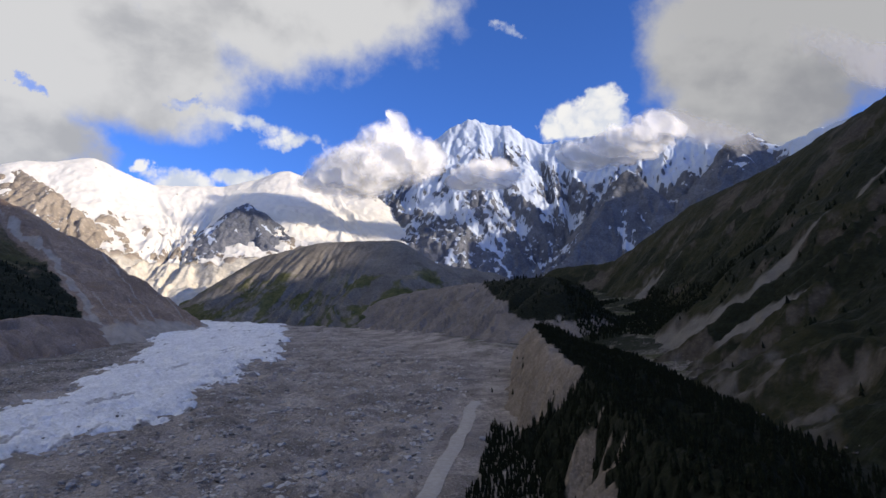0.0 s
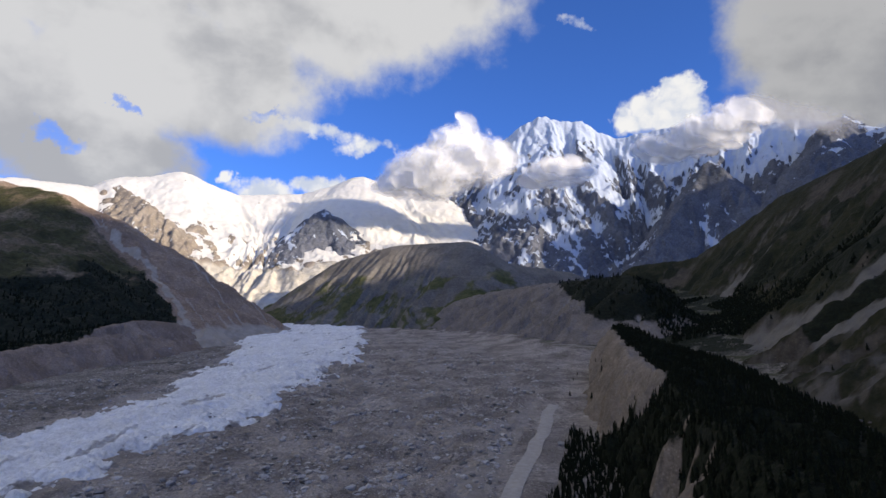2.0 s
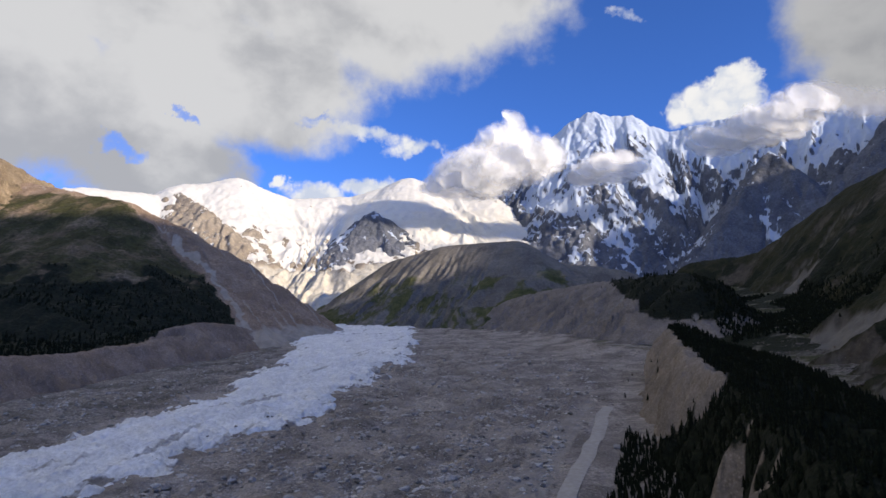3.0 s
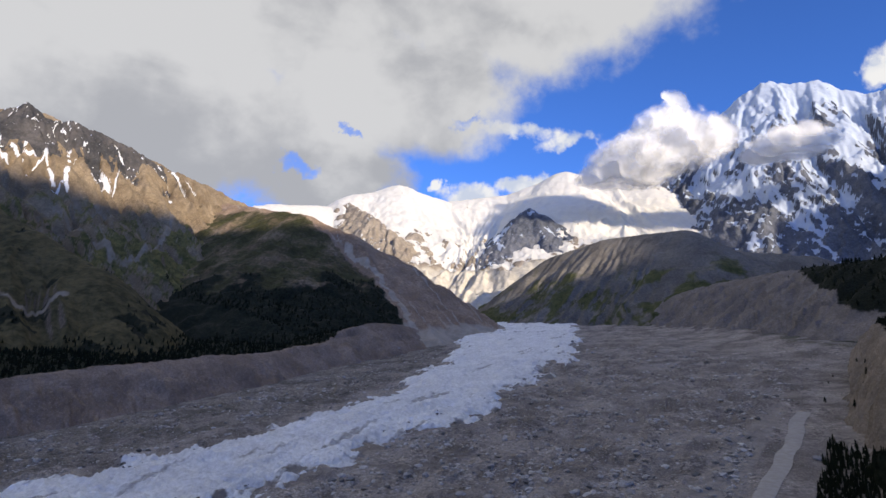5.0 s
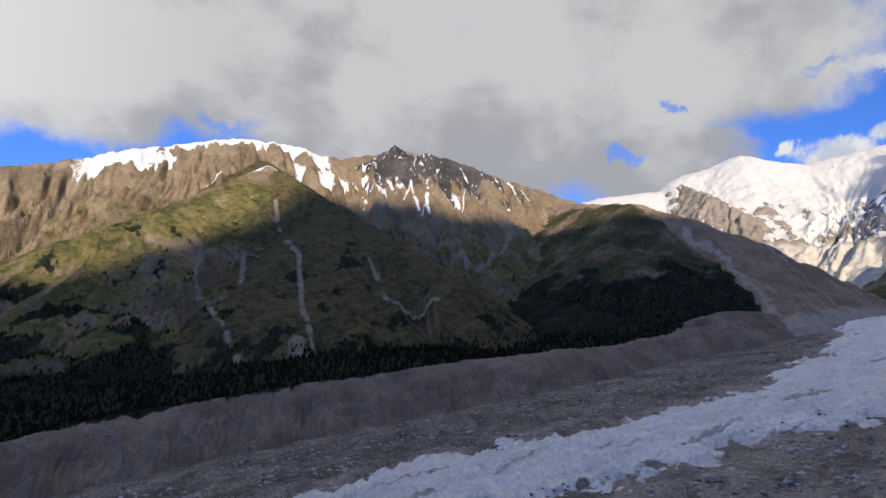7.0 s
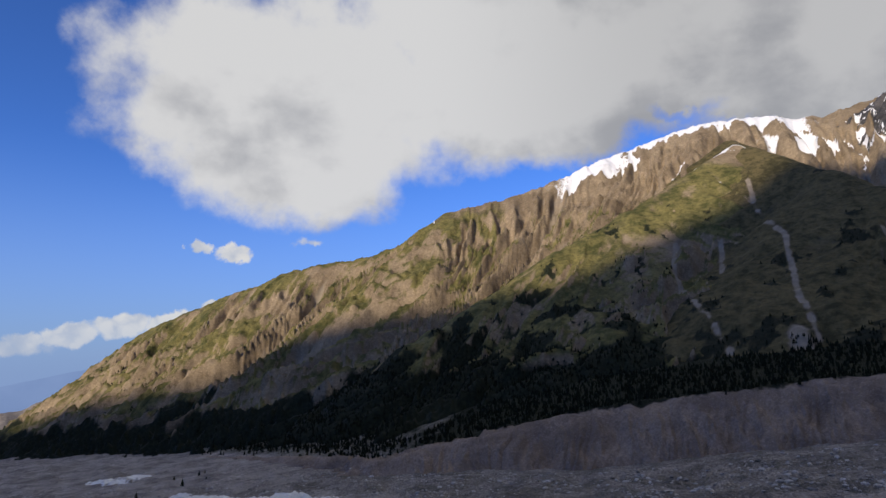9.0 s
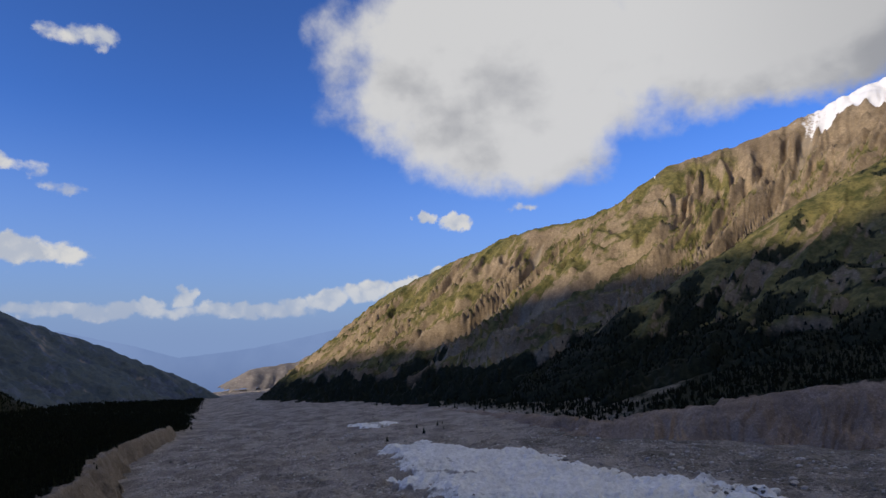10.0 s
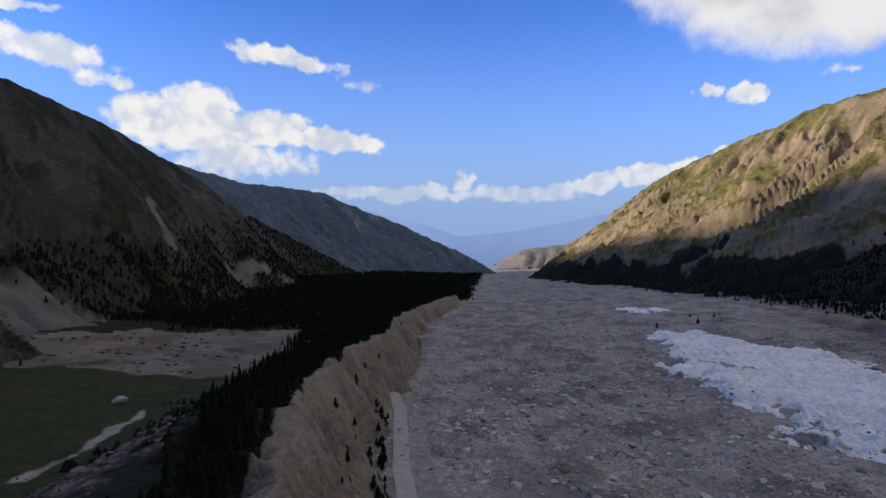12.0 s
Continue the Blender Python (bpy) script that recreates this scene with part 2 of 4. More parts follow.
def perlin(x, y, seed=0):
    """Gradient noise, about -0.7 .. 0.7."""
    xi, yi = np.floor(x).astype(np.int64), np.floor(y).astype(np.int64)
    fx, fy = x - xi, y - yi
    u, v = fx * fx * fx * (fx * (fx * 6 - 15) + 10), fy * fy * fy * (fy * (fy * 6 - 15) + 10)

    def corner(i, j):
        a = GRAD[(xi + i + 31 * seed) & 255, (yi + j + 57 * seed) & 255]
        return np.cos(a) * (fx - i) + np.sin(a) * (fy - j)

    top = corner(0, 0) * (1 - u) + corner(1, 0) * u
    low = corner(0, 1) * (1 - u) + corner(1, 1) * u
    return top * (1 - v) + low * v


def fbm(x, y, octaves=5, seed=0, gain=0.5):
    total, amp = 0.0, 1.0
    for k in range(octaves):
        total = total + amp * perlin(x * 2 ** k + 13.7 * k, y * 2 ** k - 7.1 * k, seed + k)
        amp *= gain
    return total


def ridged(x, y, octaves=5, seed=0, gain=0.5):
    """Sharp crests at 1, hollows towards 0 or below."""
    total, amp, norm = 0.0, 1.0, 0.0
    for k in range(octaves):
        total = total + amp * (1 - 2.2 * np.abs(perlin(x * 2 ** k + 5.3 * k, y * 2 ** k + 9.1 * k, seed + k)))
        norm += amp
        amp *= gain
    return total / norm


def smooth(a, lo, hi):
    t = np.clip((a - lo) / (hi - lo), 0, 1)
    return t * t * (3 - 2 * t)


def valley(y):
    """Height of the glacier's bed along the valley: it climbs to the north."""
    return np.where(y > 0, 0.135 * y, 0.11 * y) - 6 * np.exp(-(y / 150.0) ** 2)


WEST_Y = (-4900, -3000, -1250, -950, -591, -461, -277, 0, 358, 619, 930, 1060, 1834, 2216, 2900, 4900)
WEST_X = (-3300, -2050, -850, -500, -298, -205, -120, -62, -8, 32, 80, -55, -321, -560, -900, -1200)
EAST_Y = (-4900, -3000, -1644, -900, -420, -271, -64, 100, 300, 500, 900, 1100, 1400, 1800, 2700, 4900)
EAST_X = (-4000, -2600, -1680, -1140, -850, -745, -705, -690, -670, -650, -640, -680, -760, -850, -1150, -1500)


def margin_west(y):
    return np.interp(y, WEST_Y, WEST_X)


def margin_east(y):
    return np.interp(y, EAST_Y, EAST_X)


def ground_height(x, y, fine=True):
    """The glacier's rubble between its margins, the meadow trough west of it and the wooded terrace east of it."""
    base = valley(y)
    w, e = x - margin_west(y), margin_east(y) - x
    west_rise = 16 * smooth(w, 20, 140) + 0.12 * np.maximum(w - 200, 0)
    east_rise = (46 * smooth(y, -420, 60) - 28 * smooth(y, 420, 760) + 6) * smooth(e, 55, 125) + 0.10 * np.maximum(e - 125, 0)
    h = base + west_rise + east_rise
    ice = smooth(-w, 0, 40) * smooth(-e, 0, 40)
    h = h + ice * 5 * fbm(x / 95, y / 95, 3, 3)
    if fine:
        h = h + ice * (8.5 * ridged(x / 38, y / 50, 5, 11, 0.58) - 4.0) + (1 - ice) * 1.6 * fbm(x / 25, y / 25, 4, 5)
    return h


RIDGES = {}


def ridge(name, crest, left, right, reach, rounding=20.0, rib=60.0, rib_wide=140.0, rib_long=500.0, rough=14.0, seed=1, warp=60.0, sway=0.0, flute=0.0):
    """A mountain ridge: a crest line that falls away with one steepness on its left and one on its right, carved by ribs and gullies across it."""
    RIDGES[name] = dict(crest=np.array(crest, float), left=left, right=right, reach=reach, rounding=rounding, rib=rib, wide=rib_wide, long=rib_long,
                        rough=rough, seed=seed, warp=warp, sway=sway, flute=flute)


def ridge_form(name, x, y):
    """The bare form of a ridge: its height, the way along its crest and the distance from it."""
    r = RIDGES[name]
    if r["sway"]:
        x, y = x + r["sway"] * fbm(x / 55, y / 55, 3, r["seed"] + 60), y + r["sway"] * fbm(x / 55, y / 55, 3, r["seed"] + 70)
    heights, offs, ways, run = [], [], [], 0.0
    for p, q in zip(r["crest"][:-1], r["crest"][1:]):
        d = q - p
        length = math.hypot(d[0], d[1]) + 1e-6
        t = np.clip(((x - p[0]) * d[0] + (y - p[1]) * d[1]) / length ** 2, 0, 1)
        ox, oy = x - p[0] - t * d[0], y - p[1] - t * d[1]
        dist = np.sqrt(ox ** 2 + oy ** 2)
        blend = smooth((d[0] * oy - d[1] * ox) / length, -8, 8)
        steep = r["left"] * blend + r["right"] * (1 - blend)
        heights.append(p[2] + t * d[2] - steep * (np.sqrt(dist ** 2 + r["rounding"] ** 2) - r["rounding"]) / (1 + dist / r["reach"]))
        offs.append(dist)
        ways.append(run + t * length)
        run += length
    best = np.maximum.reduce(heights)
    soft = 0.04 * r["long"]
    total, off, along = 0.0, 0.0, 0.0
    for h, o, w in zip(heights, offs, ways):
        k = np.exp((h - best) / soft)
        total, off, along = total + k, off + k * o, along + k * w
    return best, along / total, off / total


def ridge_ribs(name, x, y, along, off):
    """Ribs and gullies that run down the fall line, about 0 .. 1."""
    r = RIDGES[name]
    wx = r["warp"] * fbm(x / 260, y / 260, 4, r["seed"] + 20)
    return ridged((along + wx) / r["wide"] + 0.15 * off / r["wide"], (off + 1.5 * wx) / r["long"], 4, r["seed"], 0.5)


def ridge_flutes(name, x, y, along, off):
    """Narrow fall-line flutes between the ribs."""
    r = RIDGES[name]
    wx = 0.5 * r["warp"] * fbm(x / 200, y / 200, 3, r["seed"] + 25)
    return ridged((along + wx) / (0.26 * r["wide"]), (off + wx) / (0.4 * r["long"]), 3, r["seed"] + 9, 0.5)


def ridge_height(name, x, y, fine=True):
    r = RIDGES[name]
    h, along, off = ridge_form(name, x, y)
    if fine:
        grow = 0.15 + 0.85 * smooth(off, 0, 6 * r["rounding"] + 0.08 * r["long"])
        h = h + r["rib"] * grow * (ridge_ribs(name, x, y, along, off) - 0.55)
        if r["flute"]:
            h = h + r["flute"] * grow * (ridge_flutes(name, x, y, along, off) - 0.5)
        h = h + r["rough"] * (0.35 + 0.65 * grow) * fbm(x / 55, y / 55, 5, r["seed"] + 3, 0.55)
    return h


# crest lines, from the head of the valley round by its east side to its mouth, then the west side
ridge("snow_peak", [(2518, 2431, 1534), (2278, 2916, 1467), (2009, 3343, 1425), (1816, 3564, 1576), (1602, 3774, 1702), (1107, 4103, 1811), (754, 4233, 1779), (509, 4270, 1945),
                    (203, 4295, 2017), (68, 4299, 1945), (-405, 4281, 1601), (-747, 4235, 1435)], 1.7, 1.5, 4500, 25, 170, 240, 900, 34, 3, 90, 0, 45)
ridge("snow_field", [(-600, 4256, 1440), (-1052, 4221, 1490), (-1142, 4146, 1534), (-1541, 4014, 1377), (-1943, 3780, 1315), (-2226, 3562, 1420), (-2416, 3313, 1311), (-2474, 3143, 1192), (-2640, 2733, 1124), (-2837, 2216, 984)], 1.0, 1.0, 5000, 160, 75, 240, 700, 14, 5, 90, 0, 13)
ridge("black_peak", [(592, 3196, 658), (864, 3340, 929), (1140, 3467, 1327), (1283, 3256, 928)], 1.3, 1.3, 5000, 6, 60, 110, 420, 22, 9, 60, 0, 18)
ridge("rock_horn", [(1939, 3498, 1576), (1691, 3291, 1438), (1410, 3094, 968)], 1.3, 1.3, 5000, 8, 60, 120, 420, 40, 12)
ridge("rock_rib", [(-2317, 3075, 1180), (-1954, 2843, 993), (-1749, 2799, 840), (-1610, 2766, 702)], 1.0, 1.0, 5000, 10, 70, 110, 400, 40, 14)
ridge("nunatak", [(-1290, 3230, 880), (-1147, 3340, 1075), (-893, 3310, 905)], 1.0, 1.0, 5000, 10, 40, 100, 300, 25, 17)
ridge("middle_hill", [(-1075, 2531, 409), (-724, 2445, 588), (-509, 2396, 627), (-380, 2370, 630), (-188, 2292, 613), (-33, 2350, 534), (214, 2441, 508)], 0.9, 0.95, 2600, 50, 42, 110, 520, 8, 21, 40, 0, 28)
ridge("upper_moraine", [(-338, 2022, 314), (-94, 1798, 347), (81, 1548, 338), (171, 1390, 324), (237, 1278, 314), (268, 1231, 257), (300, 1162, 174)], 0.8, 0.8, 2600, 10, 40, 44, 300, 6, 23, 40, 0, 17)
ridge("east_ridge", [(-2014, -2487, -267), (-2068, -2033, 44), (-2068, -1736, 228), (-2058, -1420, 334), (-2069, -1114, 438), (-2101, -806, 484), (-2092, -680, 524), (-2091, -502, 636),
                     (-2184, -268, 701), (-2299, 68, 858), (-2364, 417, 984), (-2367, 634, 1007), (-2349, 855, 966), (-2292, 1118, 1043), (-2190, 1401, 980), (-2068, 1736, 884), (-1929, 1889, 803)], 1.15, 1.1, 2600, 30, 112, 120, 800, 13, 31, 70, 0, 50)
ridge("path_spur", [(-2095, 484, 827), (-1738, 633, 598), (-1426, 726, 417), (-1236, 758, 324), (-1042, 690, 196)], 0.95, 0.85, 3000, 40, 40, 130, 600, 6, 35, 50, 0, 9)
ridge("dark_spur", [(-2046, 472, 794), (-1845, 129, 547), (-1698, -89, 404), (-1526, -269, 256), (-1339, -409, 144)], 0.85, 0.85, 3000, 30, 50, 130, 600, 7, 37, 50, 0, 12)
ridge("shoulder_spur", [(-806, 1776, 291), (-945, 1740, 391), (-1089, 1677, 494), (-1234, 1637, 578), (-1383, 1580, 647), (-1932, 1740, 797)], 0.8, 0.8, 3000, 35, 42, 120, 500, 12, 41)
ridge("east_moraine", [(-785, 1730, 260), (-751, 1356, 214), (-742, 1184, 216), (-740, 1069, 212), (-737, 1018, 184), (-730, 885, 160), (-724, 765, 143), (-722, 690, 137), (-739, 514, 122), (-771, 280, 93), (-799, 40, 60), (-797, -70, 36), (-780, -177, 10), (-752, -274, -15), (-936, -498, -48), (-1133, -823, -92)], 0.85, 0.35, 3000, 6, 17, 38, 200, 6, 45, 26, 14, 8)
ridge("down_ridge", [(-87, -2498, 273), (-272, -2586, 238), (-509, -2855, 191), (-946, -3057, 154), (-1415, -3091, -17), (-1755, -3028, -174), (-2070, -2945, -354)], 0.75, 0.75, 3000, 40, 70, 160, 500, 20, 51)
ridge("far_slope", [(-2226, -3562, -455), (-2600, -3425, -241), (-2887, -3321, -203), (-3344, -3011, 41), (-3721, -2704, 281)], 0.7, 0.7, 3000, 40, 50, 160, 500, 20, 55)
ridge("far_range", [(0, -4750, 137), (-661, -4704, 45), (-1229, -4588, -13), (-1779, -4404, 21), (-2156, -4232, -79), (-2446, -4072, -179), (-2859, -3794, -121), (-3300, -3417, 4), (-3639, -3053, 87), (-3843, -2792, 153)], 3.0, 3.0, 4000, 30, 25, 200, 500, 8, 57)
# the wall's crest out of view is set high to shade the slopes opposite
ridge("west_wall", [(439, 2258, 497), (629, 2108, 500), (831, 1874, 646), (927, 1543, 667), (973, 1206, 696), (1180, 850, 950), (1400, 300, 1150), (1300, -250, 1020),
                    (1100, -800, 900), (700, -1200, 650), (167, -1340, 334), (0, -1500, 270), (-178, -1691, 179), (-346, -1868, 67), (-781, -2110, -152)], 1.2, 1.2, 4000, 40, 50, 120, 600, 10, 61, 50, 0, 10)
ridge("west_moraine", [(134, 940, 138), (127, 861, 176), (116, 700, 154), (100, 558, 135), (88, 307, 101), (80, 196, 86), (62, 60, 66), (40, -50, 52), (-2, -112, 47), (-29, -160, 42), (-57, -228, 35),
                       (-108, -349, 17), (-168, -450, 2), (-244, -545, -14), (-333, -727, -40), (-480, -950, -78), (-700, -1200, -105)], 0.5, 1.9, 900, 2.5, 26, 26, 90, 6, 65, 14, 14, 12)
ridge("wooded_bank", [(135, 850, 162), (166, 558, 127), (147, 307, 91), (139, 196, 76), (110, 60, 58), (80, -60, 42), (30, -180, 28), (-40, -330, 8)], 0.6, 0.6, 900, 15, 6, 40, 110, 3, 67, 12)

# unseen range added to keep the evening sun from the valley floor
ridge("west_range", [(2000, -3900, 860), (2000, -3300, 1000), (2000, -2745, 1050), (2000, -2607, 1190), (2000, -2032, 1270), (2000, -1565, 1290), (2000, -1402, 1530), (2000, -1240, 1625), (2000, -1048, 1830), (2000, -543, 1745),
                     (2000, -302, 1700), (2000, -120, 1600), (2000, -16, 1550), (2000, 500, 1420), (2000, 1000, 1150), (2000, 1130, 1170), (2000, 1311, 1330), (2000, 1500, 1300), (2050, 1900, 1000)], 1.5, 1.5, 8000, 30, 60, 140, 500, 16, 69)

ridge("crag", [(-2285, 855, 913), (-2228, 946, 949), (-2186, 1038, 1020), (-2178, 1100, 984), (-2150, 1216, 995), (-2113, 1372, 963), (-2076, 1565, 895)], 1.5, 1.5, 3000, 5, 60, 60, 320, 26, 73, 40, 0, 22)


def all_heights(x, y, without=()):
    h = ground_height(x, y, False)
    for name in RIDGES:
        if name not in without:
            h = np.maximum(h, ridge_height(name, x, y, False))
    return h


def sheet(name, mat, height, bearings, reaches, shown=None, cover=None, wood=None):
    """A stretch of land as one mesh: a grid that widens with its distance, cut to where 'shown' is true."""
    b, r = np.meshgrid(np.radians(bearings), reaches, indexing="ij")
    x, y = -np.sin(b) * r, np.cos(b) * r
    z = height(x, y)
    keep = np.ones(x.shape, bool) if shown is None else shown(x, y, z)
    nb, nr = x.shape
    index = np.arange(nb * nr).reshape(nb, nr)
    quads = np.stack([index[:-1, :-1], index[1:, :-1], index[1:, 1:], index[:-1, 1:]], -1).reshape(-1, 4)
    kq = (keep[:-1, :-1] | keep[1:, :-1] | keep[1:, 1:] | keep[:-1, 1:]).reshape(-1)
    quads = quads[kq][:, ::-1]
    used = np.unique(quads)
    new_index = np.zeros(nb * nr, np.int64)
    new_index[used] = np.arange(len(used))
    quads = new_index[quads]
    flat = np.stack([x, y, z], -1).reshape(-1, 3)[used]
    me = bpy.data.meshes.new(name)
    me.vertices.add(len(flat))
    me.vertices.foreach_set("co", flat.ravel())
    me.loops.add(quads.size)
    me.loops.foreach_set("vertex_index", quads.ravel().astype(np.int32))
    me.polygons.add(len(quads))
    me.polygons.foreach_set("loop_start", np.arange(0, quads.size, 4, dtype=np.int32))
    me.update(calc_edges=True)
    me.polygons.foreach_set("use_smooth", np.ones(len(quads), bool))
    gx, gy = np.gradient(z)
    dr, db = np.gradient(r)[1], r * np.gradient(b)[0]
    slope = np.hypot(gy / dr, gx / np.maximum(db, 1e-3)).reshape(-1)[used]
    X, Y, Z = flat.T
    c = np.zeros((len(flat), 4), np.float32)
    c[:, 3] = 1
    if cover is not None:
        for k, part in enumerate(cover(X, Y, Z, slope)):
            c[:, k] = np.clip(part, 0, 1)
    me.attributes.new("cover", "FLOAT_COLOR", "POINT").data.foreach_set("color", c.ravel())
    w = np.clip(wood(X, Y, Z, slope), 0, 1) if wood is not None else np.zeros(len(flat))
    me.attributes.new("wood", "FLOAT", "POINT").data.foreach_set("value", w.astype(np.float32))
    me.materials.append(mat)
    return new(name, me)


def spread(lo, hi, ratio):
    """Distances that grow by a ratio."""
    return lo * (hi / lo) ** np.linspace(0, 1, int(math.log(hi / lo) / math.log(ratio)) + 2)


def ridge_sheet(name, label, mat, bearings, reaches, cover, wood=None, margin=18.0, category="mountain", within=None):
    def shown(x, y, z):
        keep = z > all_heights(x, y, (name,)) - margin
        return keep if within is None else keep & within(x, y)
    ob = sheet(name, mat, lambda x, y: ridge_height(name, x, y), bearings, reaches, shown, cover, wood)
    return tagged(ob, label, category, kind="structure")

# ---- the large structure ----
ICE_Y = (-560, -503, -430, -330, -240, -160, 0, 150, 334, 445, 555, 989, 1500, 2144, 2700)
ICE_WEST = (-640, -590, -505, -425, -382, -364, -338, -305, -280, -262, -250, -272, -390, -570, -820)
ICE_EAST = (-650, -676, -670, -640, -594, -550, -490, -470, -450, -425, -405, -500, -720, -880, -1080)


def ice_mask(x, y):
    edge = 48 * fbm(x / 75, y / 95, 6, 71, 0.62)
    inside = np.minimum(np.interp(y, ICE_Y, ICE_WEST) - x, x - np.interp(y, ICE_Y, ICE_EAST)) + edge
    inside = np.where(y < ICE_Y[0], -50, inside)
    patch = 40 - np.hypot((x + 850) * 0.9, (y + 770) * 0.7) + 0.7 * edge
    return np.maximum(inside, patch)


def streaks(x, y, lines):
    """How near a place is to one of some winding lines: 1 on a line, 0 past its width."""
    near = np.zeros(x.shape)
    torn = 0.2 * fbm(x / 16, y / 16, 3, 116)
    wob = 13 * fbm(x / 150, y / 150, 4, 93, 0.6) + 9 * fbm(x / 38, y / 38, 3, 94)
    for width, *points in lines:
        for p, q in zip(points[:-1], points[1:]):
            dx, dy = q[0] - p[0], q[1] - p[1]
            t = np.clip(((x - p[0]) * dx + (y - p[1]) * dy) / (dx * dx + dy * dy), 0, 1)
            d = np.hypot(x - p[0] - t * dx + wob, y - p[1] - t * dy)
            near = np.maximum(near, 1 - d / width + torn)
    return np.clip(near * 1.6, 0, 1)


GROUND_LINES = [(5.5, (90, -335), (50, -362), (33, -390), (5, -430), (-13, -476))]


def meadow_mask(x, y):
    w = x - margin_west(y)
    n = 60 * fbm(x / 90, y / 90, 3, 77)
    south = smooth(y + 625 + 0.6 * n + 0.25 * x, 0, 30) * smooth(-110 - y, 0, 40) * smooth(w, 120, 150)
    north = smooth(y, 420, 520) * smooth(w, 150, 190) * smooth(2.2 * n, 5, 40)
    rough = smooth(26 - np.hypot((x + 5) * 0.7, (y + 330) * 0.6) + 14 * fbm(x / 20, y / 20, 3, 76), 0, 8)
    return np.maximum(south, 0.8 * north) * (1 - rough)


def sand_mask(x, y):
    w = x - margin_west(y)
    return smooth(w, 150, 190) * smooth(y + 850 + 40 * fbm(x / 60, y / 60, 3, 78) - 0.15 * x, 0, 40) * (1 - meadow_mask(x, y)) * smooth(-y, 100, 200)


def ground_cover(x, y, z, slope):
    w, e = x - margin_west(y), margin_east(y) - x
    terrace = smooth(e, 60, 90)
    paths = streaks(x, y, GROUND_LINES)
    dust = 0.42 * smooth(fbm(x / 45, y / 150, 5, 79, 0.6), 0.02, 0.35) + smooth(w, -34, -26) * (1 - smooth(w, -16, -8)) * smooth(700 - np.abs(y), 0, 200)
    far = smooth(w, 90, 130) * smooth(y, 200, 300)
    # the grass share over the sand is a painted darkening for shade
    return np.zeros(x.shape), np.maximum(np.maximum(meadow_mask(x, y) * (1 - paths), 0.5 * terrace), np.maximum(0.40 * sand_mask(x, y), 0.55 * far * smooth(fbm(x / 40, y / 40, 4, 128), -0.3, 0.2))), np.maximum(dust * (1 - far) * (1 - sand_mask(x, y)), paths)


def ground_wood(x, y, z, slope):
    w, e = x - margin_west(y), margin_east(y) - x
    west = smooth(w, 70, 110) * (1 - meadow_mask(x, y)) * (1 - sand_mask(x, y)) * smooth(-y, -150, 100)
    brown = 0.42 * smooth(np.interp(y, ICE_Y, ICE_EAST) - x, 0, 40) * smooth(y, -700, -300)
    floor = smooth(w, 60, 110) * smooth(-y, 850, 900)
    # the wood share over the sand likewise paints shade with forest-floor colour
    return np.maximum(floor, np.maximum(np.maximum(np.maximum(smooth(e, 85, 110) * (0.9 - 0.5 * smooth(-y, 200, 300) + 0.8 * smooth(-y, 200, 300) * fbm(x / 50, y / 50, 3, 89)), brown), 0.42 * sand_mask(x, y)), np.maximum(west * smooth(w, 100, 130), (0.5 + 0.3 * smooth(y, 850, 1000)) * smooth(w, 150, 190) * smooth(y, 250, 350) * (1 - meadow_mask(x, y)))))


rubble = land("rubble", (0.20, 0.173, 0.151), (0.45, 0.394, 0.344), grass=(0.030, 0.042, 0.012), grass2=(0.055, 0.055, 0.02), forest=(0.014, 0.017, 0.008), scree=(0.40, 0.352, 0.306), grain=0.45, relief=3.0, blotch=0.022, stones=0.6)
bearings_wide = np.concatenate([np.arange(-44, 194, 0.25), np.linspace(194, 316, 32)])
ground_reach = spread(40, 4900, 1.011)
ground = sheet("ground", rubble, ground_height, bearings_wide, np.concatenate([(0.0, 1, 12, 25), ground_reach]), None, ground_cover, ground_wood)
tagged(ground, "grey rubble-covered glacier bed between grassy valley terraces", "ground", kind="structure")


# the sandy fan above the meadow
def fan_cover(x, y, z, slope):
    n = fbm(x / 45, y / 45, 4, 131)
    return np.zeros(x.shape), 0.8 * smooth(n + 0.5 - 0.0032 * (y + 850), 0.0, 0.5) * smooth(y + 720 + 60 * n, 0, 60), 0.8 * smooth(fbm(x / 60, y / 60, 4, 132), -0.1, 0.3)


sand = land("sand", (0.125, 0.095, 0.072), (0.185, 0.148, 0.115), grass=(0.030, 0.031, 0.012), grass2=(0.060, 0.053, 0.023), scree=(0.22, 0.182, 0.145), grain=0.3, relief=1.0, blotch=0.02)
fan = sheet("sandy_fan", sand, lambda x, y: ground_height(x, y) + 0.5, np.arange(160, 194, 0.25), ground_reach[(ground_reach > 520) & (ground_reach < 1050)], lambda x, y, z: sand_mask(x, y) > 0.45, fan_cover)
tagged(fan, "pale brown sandy fan above the dark meadow", "ground", kind="structure")


def no_cover(x, y, z, slope):
    o = np.zeros(x.shape)
    return o, o, o


